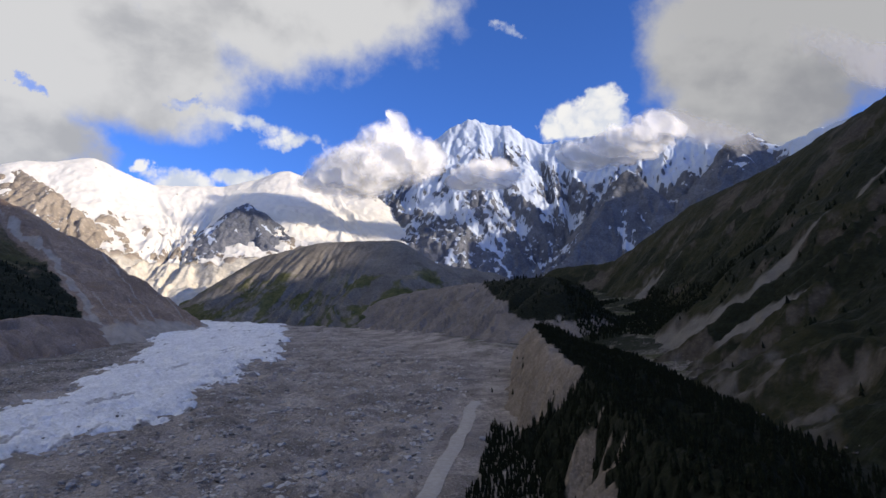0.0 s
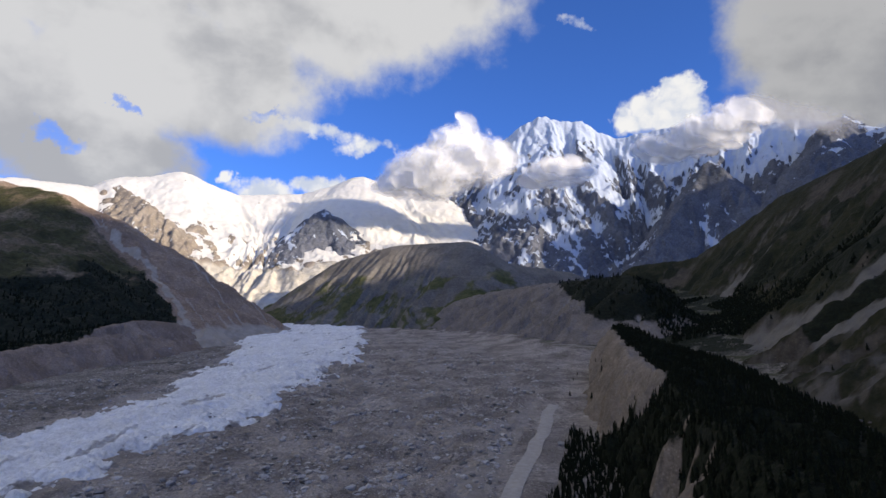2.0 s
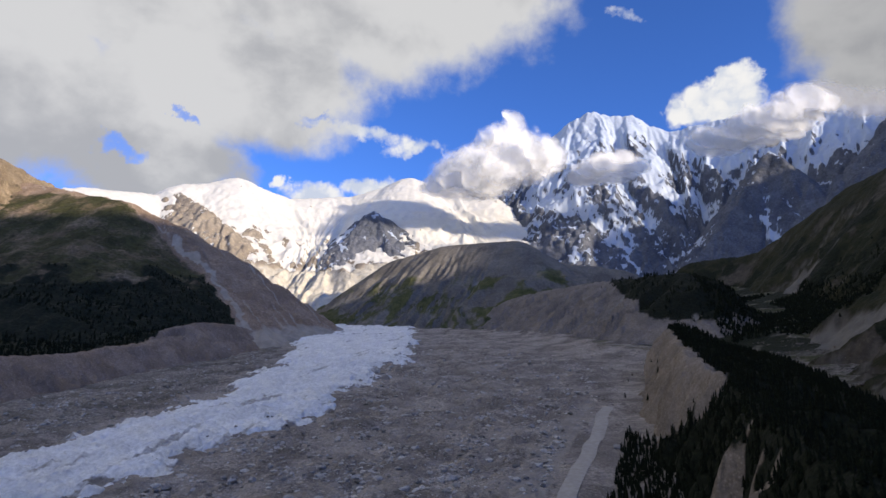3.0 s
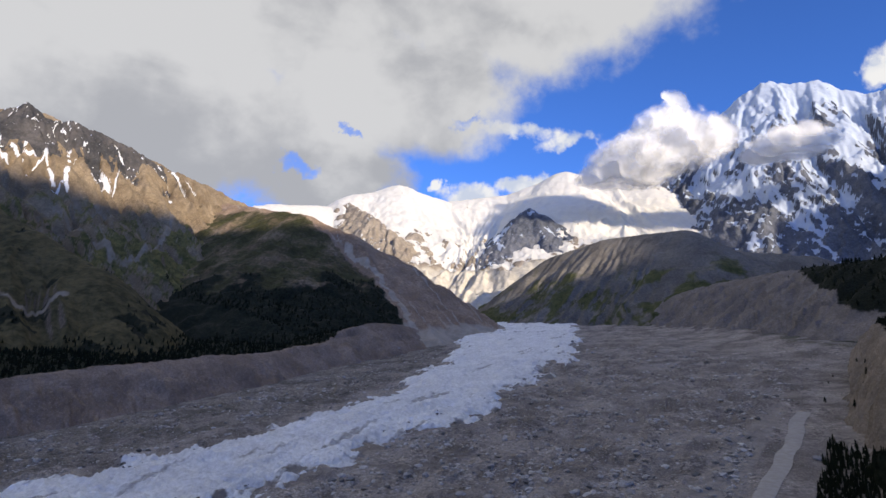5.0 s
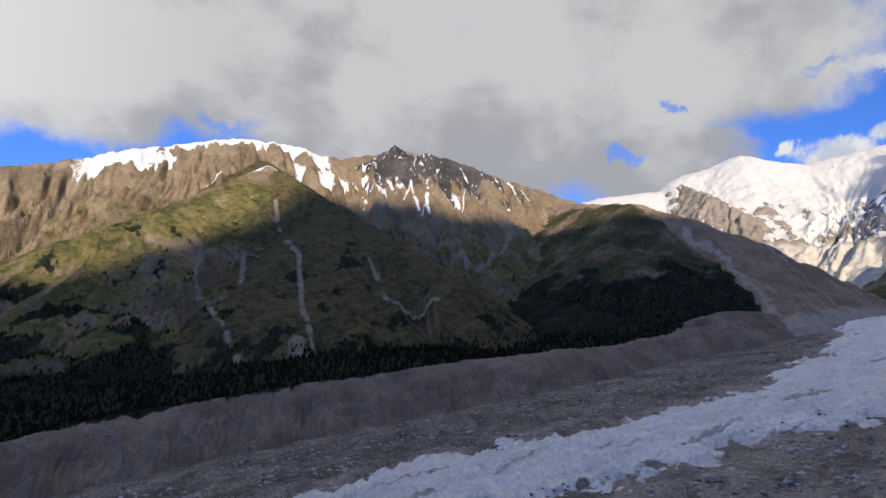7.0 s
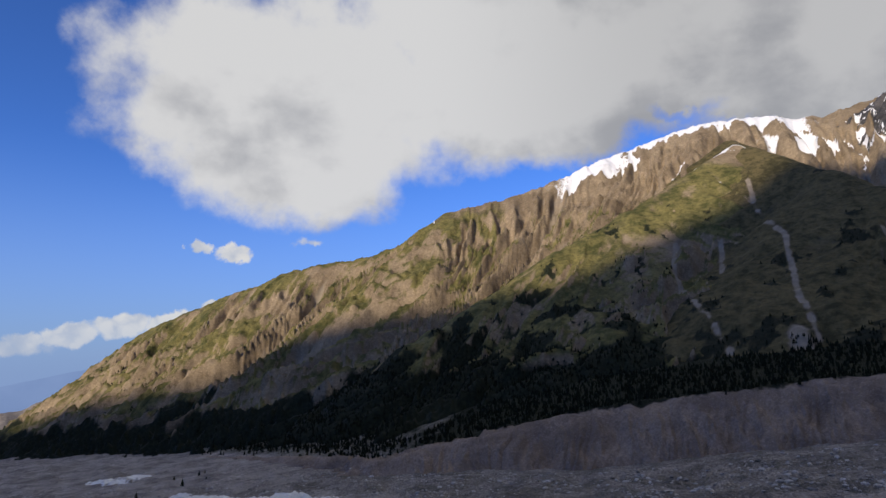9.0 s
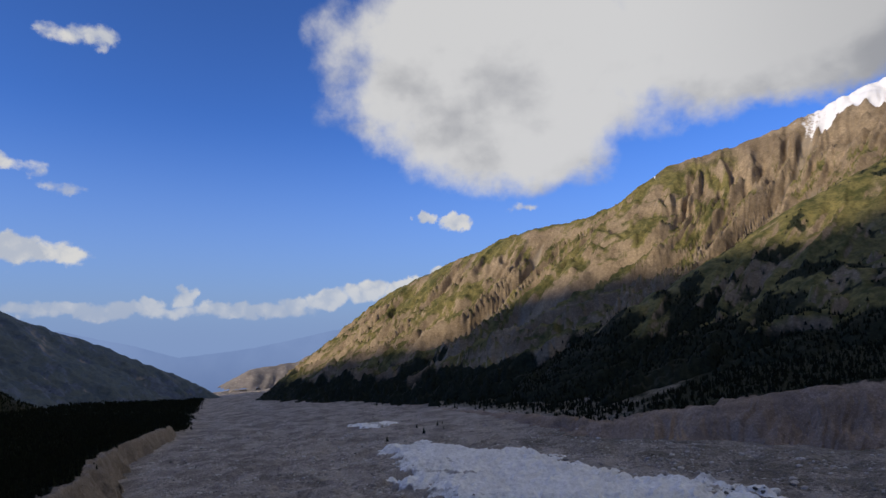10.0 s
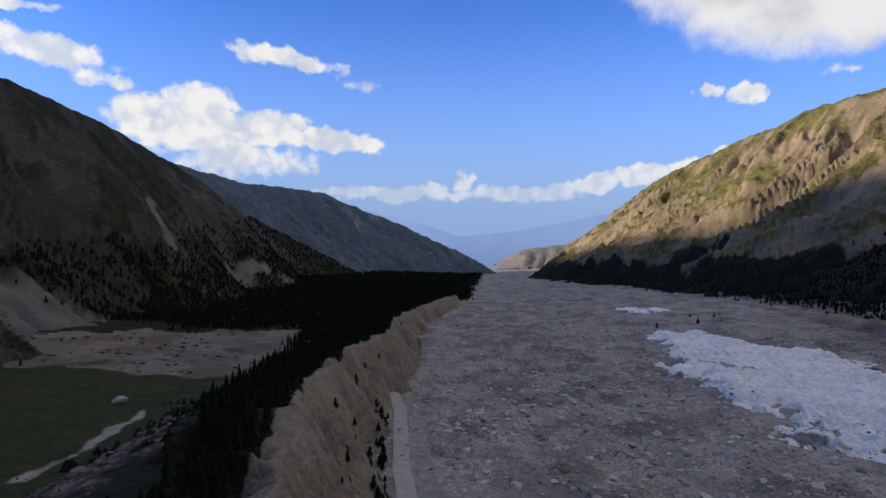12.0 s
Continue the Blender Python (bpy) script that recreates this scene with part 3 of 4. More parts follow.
def snow_cover(name, amount, low, high, patch=0.5, fleck=70.0):
    """Snow that lies in the gullies and on the easy ground; ribs and steep faces stay bare."""
    def cover(x, y, z, slope):
        h, along, off = ridge_form(name, x, y)
        ribs = ridge_ribs(name, x, y, along, off)
        ribs = 0.6 * ribs + 0.4 * ridge_flutes(name, x, y, along, off)
        s = amount - 1.1 * (ribs - 0.5) - 0.25 * (slope - 1.0) + patch * fbm(x / 230, y / 230, 5, 81, 0.6) + 0.9 * smooth(z, low, high) + 0.7 * fbm(x / fleck + z / (1.3 * fleck), y / fleck, 4, 119, 0.65)
        foot = smooth((640 if name == "snow_field" else 440) + 80 * fbm(x / 150, y / 150, 3, 82) - z, -40, 60)
        return smooth(s, 0.1, 0.45) * (1 - foot), np.zeros(x.shape), 0.95 * foot
    return cover


def slope_cover(name, snow_from, grass_to, bare=0.0, snow_lines=(), scree_lines=(), gullies=1.0, capped=False):
    def cover(x, y, z, slope):
        h, along, off = ridge_form(name, x, y)
        ribs = ridge_ribs(name, x, y, along, off)
        n = fbm(x / 140, y / 140, 5, 83)
        fall = 0.65 * ribs + 0.35 * ridge_flutes(name, x, y, along, off)
        snow = smooth(z + 190 * n - 110 * (slope - 0.9) - 260 * (ribs - 0.5), snow_from, snow_from + 60)
        if capped:
            cap = smooth(125 + 110 * n - 90 * (fall - 0.5) - off, 0, 34) * smooth(y, -260, 60) * smooth(900 - y, 0, 200)
            chutes = smooth(0.46 - fall + 0.45 * n, 0.02, 0.10) * smooth(330 + 160 * n - off, 0, 80) * smooth(y, 380, 820) * smooth(1700 - y, 0, 150)
            snow = np.maximum(np.maximum(cap, chutes), 0.0)
        gully = smooth(0.50 - fall + 0.16 * n, 0.02, 0.13) * (0.55 + 0.4 * smooth(slope, 0.8, 1.3)) * gullies
        lines = streaks(x, y, scree_lines)
        crag = smooth(y, 850, 1000) * smooth(420 + 200 * n - off, 0, 80) if capped else 0.0
        grass = (1 - crag) * smooth(1.0 - 0.5 * slope + 0.9 * n - bare + 0.5 * (fall - 0.55), 0.1, 0.6) * smooth(grass_to + 130 * n - z, -80, 80)
        return np.maximum(snow, streaks(x, y, snow_lines)), grass * (1 - 0.9 * gully) * (1 - lines), np.maximum(gully, lines)
    return cover


def slope_wood(top, patchy=90.0):
    def wood(x, y, z, slope):
        return smooth(top + patchy * fbm(x / 110, y / 110, 4, 87) + 0.12 * y - z, -25, 35)
    return wood


def knoll_wood(x, y, z, s):
    """Dark woods on the knoll at the end of the upper moraine."""
    return smooth(x - 135 + 0.35 * (z - 210) + 30 * fbm(x / 50, y / 50, 3, 84), 0, 20) * smooth(z - 205 + 20 * fbm(x / 40, y / 40, 3, 85), 0, 15)


def wall_foot(x, y, z):
    """The stony apron at the foot of the western wall."""
    return smooth(75 + 60 * fbm(x / 55, y / 55, 4, 122) - (z - valley(y)), 0, 35) * smooth(y, 330, 380) * smooth(1400 - y, 0, 200)


def wall_cover(x, y, z, slope):
    snow, grass, scree = slope_cover("west_wall", 3000, 900, -0.1, (), SCREE_LINES, 0.5)(x, y, z, slope)
    foot = wall_foot(x, y, z) * smooth(fbm(x / 30, y / 30, 5, 123, 0.6), -0.5, 0.5)
    return snow, grass * (1 - 0.8 * foot), np.maximum(scree, 0.55 * foot)


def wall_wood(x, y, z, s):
    """Dark shrubs and woods on the ribs of the western wall, between the scree fans, with patches added to darken it.
    """
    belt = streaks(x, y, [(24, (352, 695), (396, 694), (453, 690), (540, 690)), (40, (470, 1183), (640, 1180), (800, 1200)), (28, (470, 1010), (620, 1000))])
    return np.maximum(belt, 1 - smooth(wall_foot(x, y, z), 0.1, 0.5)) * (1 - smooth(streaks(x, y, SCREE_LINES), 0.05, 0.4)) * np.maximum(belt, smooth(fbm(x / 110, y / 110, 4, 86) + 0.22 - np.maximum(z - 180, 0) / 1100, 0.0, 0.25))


def path_wood(top):
    def wood(x, y, z, s):
        patch = 0.75 * smooth(fbm(x / 85, y / 85, 5, 124, 0.6) - (z - top) / 1500, 0.02, 0.3)
        return np.maximum(slope_wood(top)(x, y, z, s), patch) * (1 - streaks(x, y, PATH_LINES))
    return wood


def spur_edge(x, y):
    """Metres past the line where the spur's green face breaks off into bare brown earth."""
    return y - np.interp(x, (-1500, -1362, -1204, -1026, -842, -695), (1620, 1560, 1523, 1468, 1341, 1196)) + 22 * fbm(x / 60, y / 60, 4, 88, 0.6)


def spur_wood(x, y, z, s):
    return slope_wood(205, 70)(x, y, z, s) * smooth(-spur_edge(x, y), 0, 25)


def spur_cover(x, y, z, slope):
    """Grass on the face, bare earth past its edge, with a pale chute along the edge and thin ones beside it."""
    edge = spur_edge(x, y)
    n = fbm(x / 90, y / 90, 5, 120)
    green = smooth(-edge, -5, 20) * (0.75 + 0.5 * n)
    chute = smooth(16 - np.abs(edge - 22), 0, 12) * smooth(560 + 60 * n - z, 0, 60)
    thin = smooth(fbm((x + 1.4 * y) / 26, z / 260, 4, 121), 0.16, 0.4) * smooth(edge, 10, 40) * 0.7
    foot = smooth(250 + 50 * n - z, 0, 40) * smooth(edge, -40, 0)
    return np.zeros(x.shape), green, np.maximum(np.maximum(chute, thin), 0.8 * foot)


B = np.arange
SNOW_LINES = [(9, (-2156, 895), (-2080, 880), (-2010, 905), (-1952, 892)), (8, (-2156, 992), (-2080, 1000), (-2000, 960), (-1921, 945)), (8, (-2181, 1189), (-2100, 1090), (-2020, 1040), (-1943, 968)),
              (6, (-2001, 1119), (-1930, 1050), (-1860, 1020), (-1798, 952)), (6, (-2100, 1040), (-2010, 1010), (-1990, 965)), (8, (-2120, 330), (-2060, 300), (-1985, 257)), (6, (-2120, 840), (-2040, 850), (-1990, 820)),
              (6, (-2060, -640), (-1960, -620)), (5, (-2080, -560), (-1990, -540)), (6, (-2140, 1290), (-2060, 1230), (-1990, 1180)),
              (8, (-2190, 1060), (-2020, 1025), (-1850, 985)), (7, (-2150, 1180), (-1990, 1090), (-1830, 1010)), (7, (-2190, 960), (-2050, 945), (-1900, 930)), (5, (-2120, 1370), (-1990, 1270), (-1900, 1200))]
PATH_LINES = [(10, (-1677, 225), (-1532, 194), (-1356, 209), (-1222, 220), (-1130, 226)), (10, (-1828, 454), (-1689, 438), (-1511, 444), (-1228, 374), (-1175, 369), (-1060, 350)),
              (26, (-1110, 330), (-1040, 320), (-967, 165)), (24, (-1090, 226), (-967, 165)), (12, (-1810, 1371), (-1684, 1263), (-1484, 1046), (-1440, 964)),
              (12, (-1718, 922), (-1547, 930), (-1440, 964)), (10, (-1599, 982), (-1463, 940)), (11, (-1395, 598), (-1222, 561), (-1167, 590), (-1150, 660)), (10, (-1640, 330), (-1500, 300))]
SCREE_LINES = [(7, (700, 760), (595, 757)), (11, (595, 757), (518, 767), (471, 785)), (20, (471, 785), (431, 789), (391, 792)), (48, (391, 792), (371, 835), (348, 905)), (65, (348, 905), (308, 970)),
               (6, (540, 575), (463, 604)), (8, (463, 604), (435, 627), (402, 628)), (14, (402, 628), (385, 655)), (24, (372, 668), (331, 694)),
               (8, (650, 1590), (616, 1603)), (20, (616, 1603), (560, 1650)), (42, (560, 1650), (422, 1491), (381, 1305)), (10, (458, 1346), (381, 1305)),
               (85, (190, -800), (64, -862), (-10, -870)), (14, (-70, -1288), (-85, -1240), (-100, -1190)), (22, (-209, -1251), (-300, -1380), (-420, -1515))]
# the blue of open shade is put into this snow and rock colour
blue_shade_rock = land("blue_shade_rock", (0.098, 0.108, 0.135), (0.165, 0.172, 0.198), grain=0.06, relief=6.0, blotch=0.006, snow=(0.47, 0.525, 0.62), snow_edge=0.75)
# rock colour lowered to stand for cloud shade on the crag
cloud_shaded_rock = land("cloud_shaded_rock", (0.055, 0.054, 0.056), (0.11, 0.10, 0.095), grain=0.06, relief=5.0, blotch=0.008, snow=(0.80, 0.80, 0.80), snow_edge=0.75)
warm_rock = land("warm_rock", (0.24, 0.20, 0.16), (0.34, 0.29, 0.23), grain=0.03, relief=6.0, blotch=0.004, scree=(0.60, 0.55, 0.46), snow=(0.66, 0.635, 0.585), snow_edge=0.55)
ridge_sheet("snow_peak", "huge snow-covered rocky peak with ice faces at the valley head", blue_shade_rock, B(-46, 14, 0.11), np.linspace(2700, 4500, 250), snow_cover("snow_peak", 0.42, 900, 1700, 0.8, 48.0))
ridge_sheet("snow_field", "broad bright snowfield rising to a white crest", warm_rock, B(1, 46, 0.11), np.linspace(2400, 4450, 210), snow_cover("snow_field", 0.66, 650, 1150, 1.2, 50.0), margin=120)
ridge_sheet("black_peak", "dark rock pyramid streaked with snow gullies", blue_shade_rock, B(-24, -8, 0.11), np.linspace(2700, 4300, 160), snow_cover("black_peak", 0.12, 1000, 1900, 0.8))
ridge_sheet("rock_horn", "dark rock horn beside a steep snow couloir", blue_shade_rock, B(-34, -20, 0.11), np.linspace(2900, 4200, 130), snow_cover("rock_horn", -0.2, 1100, 1900))
ridge_sheet("rock_rib", "brown rock rib between snow slopes", warm_rock, B(22, 42, 0.11), np.linspace(2600, 4100, 140), snow_cover("rock_rib", -0.1, 900, 1500, 0.9))
ridge_sheet("nunatak", "blue-shaded rock island in the snowfield", blue_shade_rock, B(12, 24, 0.11), np.linspace(3100, 3900, 90), snow_cover("nunatak", 0.05, 950, 1500, 0.9, 40.0))

turf = land("turf", (0.175, 0.13, 0.083), (0.30, 0.23, 0.15), grass=(0.052, 0.056, 0.018), grass2=(0.18, 0.152, 0.056), forest=(0.012, 0.015, 0.008), scree=(0.29, 0.24, 0.18), snow=(0.76, 0.76, 0.77), grain=0.12, relief=0.9, blotch=0.008, snow_edge=0.7)
hill_turf = land("hill_turf", (0.125, 0.112, 0.098), (0.20, 0.18, 0.155), grass=(0.042, 0.05, 0.018), grass2=(0.10, 0.10, 0.04), scree=(0.32, 0.285, 0.24), grain=0.12, relief=0.9, blotch=0.01)
spur_green = land("spur_green", (0.11, 0.082, 0.058), (0.19, 0.145, 0.10), grass=(0.043, 0.039, 0.017), grass2=(0.128, 0.102, 0.046), forest=(0.012, 0.014, 0.008), scree=(0.29, 0.24, 0.18), grain=0.12, relief=1.2, blotch=0.01)
spur_turf = land("spur_turf", (0.235, 0.162, 0.112), (0.36, 0.265, 0.19), grass=(0.030, 0.032, 0.014), grass2=(0.062, 0.060, 0.024), forest=(0.010, 0.013, 0.008), scree=(0.42, 0.36, 0.29), grain=0.12, relief=1.8, blotch=0.01)
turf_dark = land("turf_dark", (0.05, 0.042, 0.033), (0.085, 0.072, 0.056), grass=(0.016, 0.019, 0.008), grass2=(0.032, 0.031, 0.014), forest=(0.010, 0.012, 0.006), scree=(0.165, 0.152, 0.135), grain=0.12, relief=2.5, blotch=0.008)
till_dark = land("till_dark", (0.215, 0.160, 0.122), (0.33, 0.255, 0.198), forest=(0.012, 0.014, 0.008), grain=0.3, relief=1.4, blotch=0.02)
till_grey = land("till_grey", (0.165, 0.140, 0.120), (0.25, 0.215, 0.185), forest=(0.010, 0.012, 0.007), grain=0.3, relief=1.4, blotch=0.02)
till = land("till", (0.19, 0.155, 0.122), (0.28, 0.232, 0.184), grass=(0.05, 0.055, 0.02), forest=(0.010, 0.012, 0.006), grain=0.35, relief=1.4, blotch=0.02)
ridge_sheet("middle_hill", "rounded grey-brown hill with green flanks and pale gullies", hill_turf, B(-9, 28, 0.13), np.linspace(1000, 2900, 210), slope_cover("middle_hill", 3000, 430, 0.25), category="hill")
ridge_sheet("upper_moraine", "steep eroded grey moraine bank with dark woods on its end", till_grey, B(-20, 16, 0.13), spread(950, 2200, 1.006), slope_cover("upper_moraine", 3000, 0),
            lambda x, y, z, s: knoll_wood(x, y, z, s), category="moraine")
# wood line raised: its dark floor colour also paints the lower slope's shade
ridge_sheet("east_ridge", "tall grassy mountainside with rock ribs, gullies and snow on top", turf, B(38, 146, 0.13), np.linspace(900, 3000, 240), slope_cover("east_ridge", 3000, 600, 0.0, SNOW_LINES, PATH_LINES, 0.7, True), slope_wood(110))
ridge_sheet("crag", "jagged rock crest toned dark for cloud shade, streaked with snow gullies", cloud_shaded_rock, B(48, 74, 0.11), np.linspace(2150, 2800, 90), snow_cover("crag", 0.27, 5000, 6000, 0.5, 20.0))
ridge_sheet("path_spur", "green mountain spur scored by pale winding gullies", spur_green, B(46, 86, 0.13), np.linspace(850, 2300, 210), slope_cover("path_spur", 3000, 830, -0.35, (), PATH_LINES, 0.35), path_wood(40), category="spur")
ridge_sheet("dark_spur", "dark wooded mountain spur above the moraine", turf, B(66, 120, 0.13), np.linspace(850, 2250, 200), slope_cover("dark_spur", 735, 700, -0.1, (), PATH_LINES, 0.5), path_wood(170), category="spur")
ridge_sheet("shoulder_spur", "triangular spur with dark woods and a brown eroded edge", spur_turf, B(20, 54, 0.13), np.linspace(950, 2750, 210), spur_cover, spur_wood, category="spur")
ridge_sheet("east_moraine", "long brown-grey moraine wall with gullied crumbling face", till_dark, B(20, 150, 0.11), spread(600, 2000, 1.0045), no_cover,
            lambda x, y, z, s: smooth(margin_east(y) - x + 8 * fbm(x / 15, y / 15, 2, 98), 90, 104) * smooth(y, -290, -230), 12.0, "moraine", lambda x, y: margin_east(y) - x > -70)
# blue air haze is mixed straight into this ridge's base colours
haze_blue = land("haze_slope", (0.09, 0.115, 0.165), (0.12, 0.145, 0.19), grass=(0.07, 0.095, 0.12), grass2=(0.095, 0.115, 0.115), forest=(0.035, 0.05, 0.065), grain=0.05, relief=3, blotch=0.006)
far_tan = land("far_tan", (0.19, 0.17, 0.155), (0.25, 0.22, 0.20), grain=0.03, relief=1, blotch=0.004)
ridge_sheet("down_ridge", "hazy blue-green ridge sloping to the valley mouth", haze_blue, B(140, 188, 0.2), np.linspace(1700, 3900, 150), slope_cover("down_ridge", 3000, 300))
ridge_sheet("far_slope", "pale tan slope in the distant valley mouth", far_tan, B(122, 152, 0.25), np.linspace(3400, 4750, 60), no_cover)


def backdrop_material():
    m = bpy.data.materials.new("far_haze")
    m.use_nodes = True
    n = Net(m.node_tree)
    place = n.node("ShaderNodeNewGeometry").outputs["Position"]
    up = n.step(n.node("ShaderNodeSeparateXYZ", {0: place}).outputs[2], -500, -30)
    # air haze painted as a blue glow, paler towards the crest
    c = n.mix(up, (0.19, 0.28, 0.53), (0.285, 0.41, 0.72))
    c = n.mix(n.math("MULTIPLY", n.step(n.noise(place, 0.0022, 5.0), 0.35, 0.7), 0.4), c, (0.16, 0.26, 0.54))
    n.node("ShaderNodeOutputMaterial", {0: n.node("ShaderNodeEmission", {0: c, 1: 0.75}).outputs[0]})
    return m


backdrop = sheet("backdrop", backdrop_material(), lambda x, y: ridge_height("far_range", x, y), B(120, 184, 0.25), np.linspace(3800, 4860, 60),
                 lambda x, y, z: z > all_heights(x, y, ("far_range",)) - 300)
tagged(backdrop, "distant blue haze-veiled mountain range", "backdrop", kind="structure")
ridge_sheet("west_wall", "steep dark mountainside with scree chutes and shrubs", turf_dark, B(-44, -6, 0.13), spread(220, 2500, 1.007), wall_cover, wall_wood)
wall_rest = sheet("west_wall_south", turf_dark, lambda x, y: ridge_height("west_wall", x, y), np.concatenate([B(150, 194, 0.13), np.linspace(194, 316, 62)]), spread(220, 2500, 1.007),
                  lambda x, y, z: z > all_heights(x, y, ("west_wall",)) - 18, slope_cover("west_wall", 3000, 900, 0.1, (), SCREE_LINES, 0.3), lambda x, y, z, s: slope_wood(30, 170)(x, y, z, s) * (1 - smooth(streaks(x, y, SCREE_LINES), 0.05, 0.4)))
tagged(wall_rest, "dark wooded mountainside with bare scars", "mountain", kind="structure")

ridge_sheet("west_range", "unseen high range added behind the western wall to cast shade", turf_dark, np.arange(-156, -36, 0.5), np.linspace(1500, 4700, 110), slope_cover("west_range", 1500, 900))


BANK_Y = (-1200, -950, -727, -545, -450, -349, -228, -160, -112, -50, 60, 307, 558, 861)
BANK_X = (-700, -480, -333, -244, -168, -108, -57, -29, -2, 40, 62, 88, 100, 127)


def bank_wood(x, y, z, s):
    """Woods on the moraine: everywhere behind its crest, and down its face where that has grown over."""
    behind = x - np.interp(y, BANK_Y, BANK_X)
    w = x - margin_west(y)
    grown = smooth(y, 150, 190) * smooth(519 - 1.85 * np.maximum(w - 29, 0) + 40 * fbm(x / 30, y / 30, 3, 95) - y, 0, 25) * smooth(w, 20, 32)
    scar = smooth(12 - np.hypot((x - 62) * 0.95, (y - 280) * 0.27) + 12 * fbm(x / 14, y / 14, 3, 96), 0, 6)
    return np.maximum(smooth(behind + 4 * fbm(x / 12, y / 12, 2, 97), 1, 6), grown) * (1 - scar)


ridge_sheet("west_moraine", "sharp-crested pale moraine wall with fluted crumbling face", till, np.concatenate([B(-44, 194, 0.16), np.linspace(194, 316, 42)]), spread(50, 1600, 1.006), no_cover, bank_wood, 10.0, "moraine", lambda x, y: x - margin_west(y) > -20)
def bare_bank(x, y):
    """The stony brown foot of the bank beside the meadow."""
    return smooth(x - np.interp(y, BANK_Y, BANK_X) - 66 + 20 * fbm(x / 25, y / 25, 3, 112), 0, 10) * smooth(-y, 170, 200)


def bank_cover(x, y, z, s):
    b = bare_bank(x, y)
    return 0 * b, 0.55 * b * smooth(fbm(x / 18, y / 18, 4, 113), -0.2, 0.3), 0.75 * b * smooth(fbm(x / 14, y / 14, 4, 114), -0.1, 0.4)


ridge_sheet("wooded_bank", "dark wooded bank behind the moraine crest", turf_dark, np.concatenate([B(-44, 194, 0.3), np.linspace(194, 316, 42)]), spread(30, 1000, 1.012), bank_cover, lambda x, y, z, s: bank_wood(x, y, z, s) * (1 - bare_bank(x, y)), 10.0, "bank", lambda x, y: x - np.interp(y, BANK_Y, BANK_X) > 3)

# white ice stream
ice_mat = land("ice", (0.80, 0.79, 0.77), (0.95, 0.94, 0.92), scree=(0.26, 0.235, 0.215), grain=0.22, relief=1.9, blotch=0.03, rough=0.55, stones=0.06)


def ice_height(x, y):
    m = ice_mask(x, y)
    return ground_height(x, y, False) + 8.0 * smooth(m, -8, 30) - 6.0 + 7.5 * ridged(x / 34 + 0.5 * fbm(x / 60, y / 60, 2, 3), y / 17, 4, 91, 0.6) + 3.0 * fbm(x / 40, y / 85, 3, 92)


def ice_cover(x, y, z, slope):
    """Debris on the ice: thick along its ragged rim, in thin bands along its flow inside."""
    m = ice_mask(x, y)
    band = smooth(fbm(x / 22, y / 160, 4, 94), 0.25, 0.5)
    o = np.zeros(x.shape)
    return o, o, np.maximum(0.55 * band, smooth(12 - m + 40 * fbm(x / 22, y / 30, 4, 90), 0, 24))


ice = sheet("glacier_ice", ice_mat, ice_height, B(12, 140, 0.12), spread(300, 2900, 1.0045), lambda x, y, z: ice_mask(x, y) > -6, ice_cover)
tagged(ice, "rough white crevassed glacier ice between grey rubble", "glacier", kind="structure")

# ---- trees ----
GROUND_RIDGES = ("west_moraine", "wooded_bank", "west_wall", "upper_moraine")
EAST_RIDGES = ("east_moraine", "east_ridge", "path_spur", "dark_spur", "shoulder_spur")


def surface(x, y, names):
    h = ground_height(x, y)
    for name in names:
        h = np.maximum(h, ridge_height(name, x, y))
    return h


def conifer_shape(tiers, sides, seed, trunk=True):
    """A conifer one metre high: ragged tiers of drooping boughs round a stem. Points and triangles."""
    rnd = random.Random(seed)
    pts, tris = [], []
    for k in range(tiers):
        low, high = 0.10 + 0.80 * k / tiers, 0.10 + 0.80 * (k + 1.65) / tiers
        wide = 0.20 * (1 - 0.82 * k / tiers) * rnd.uniform(0.85, 1.15)
        top = len(pts)
        pts.append((0, 0, min(1.0, high)))
        turn = rnd.uniform(0, 6)
        for i in range(sides):
            a = turn + 2 * math.pi * i / sides
            r = wide * (rnd.uniform(0.95, 1.25) if i % 2 else rnd.uniform(0.45, 0.7))
            pts.append((math.cos(a) * r, math.sin(a) * r, low + rnd.uniform(-0.03, 0.03) + (0.0 if i % 2 else 0.05)))
        for i in range(sides):
            tris.append((top, top + 1 + i, top + 1 + (i + 1) % sides))
    if trunk:
        base = len(pts)
        for z, r in ((-0.06, 0.022), (0.3, 0.016)):
            for i in range(3):
                pts.append((math.cos(2.1 * i) * r, math.sin(2.1 * i) * r, z))
        for i in range(3):
            j = (i + 1) % 3
            tris += [(base + i, base + j, base + 3 + j), (base + i, base + 3 + j, base + 3 + i)]
    return np.array(pts), np.array(tris)


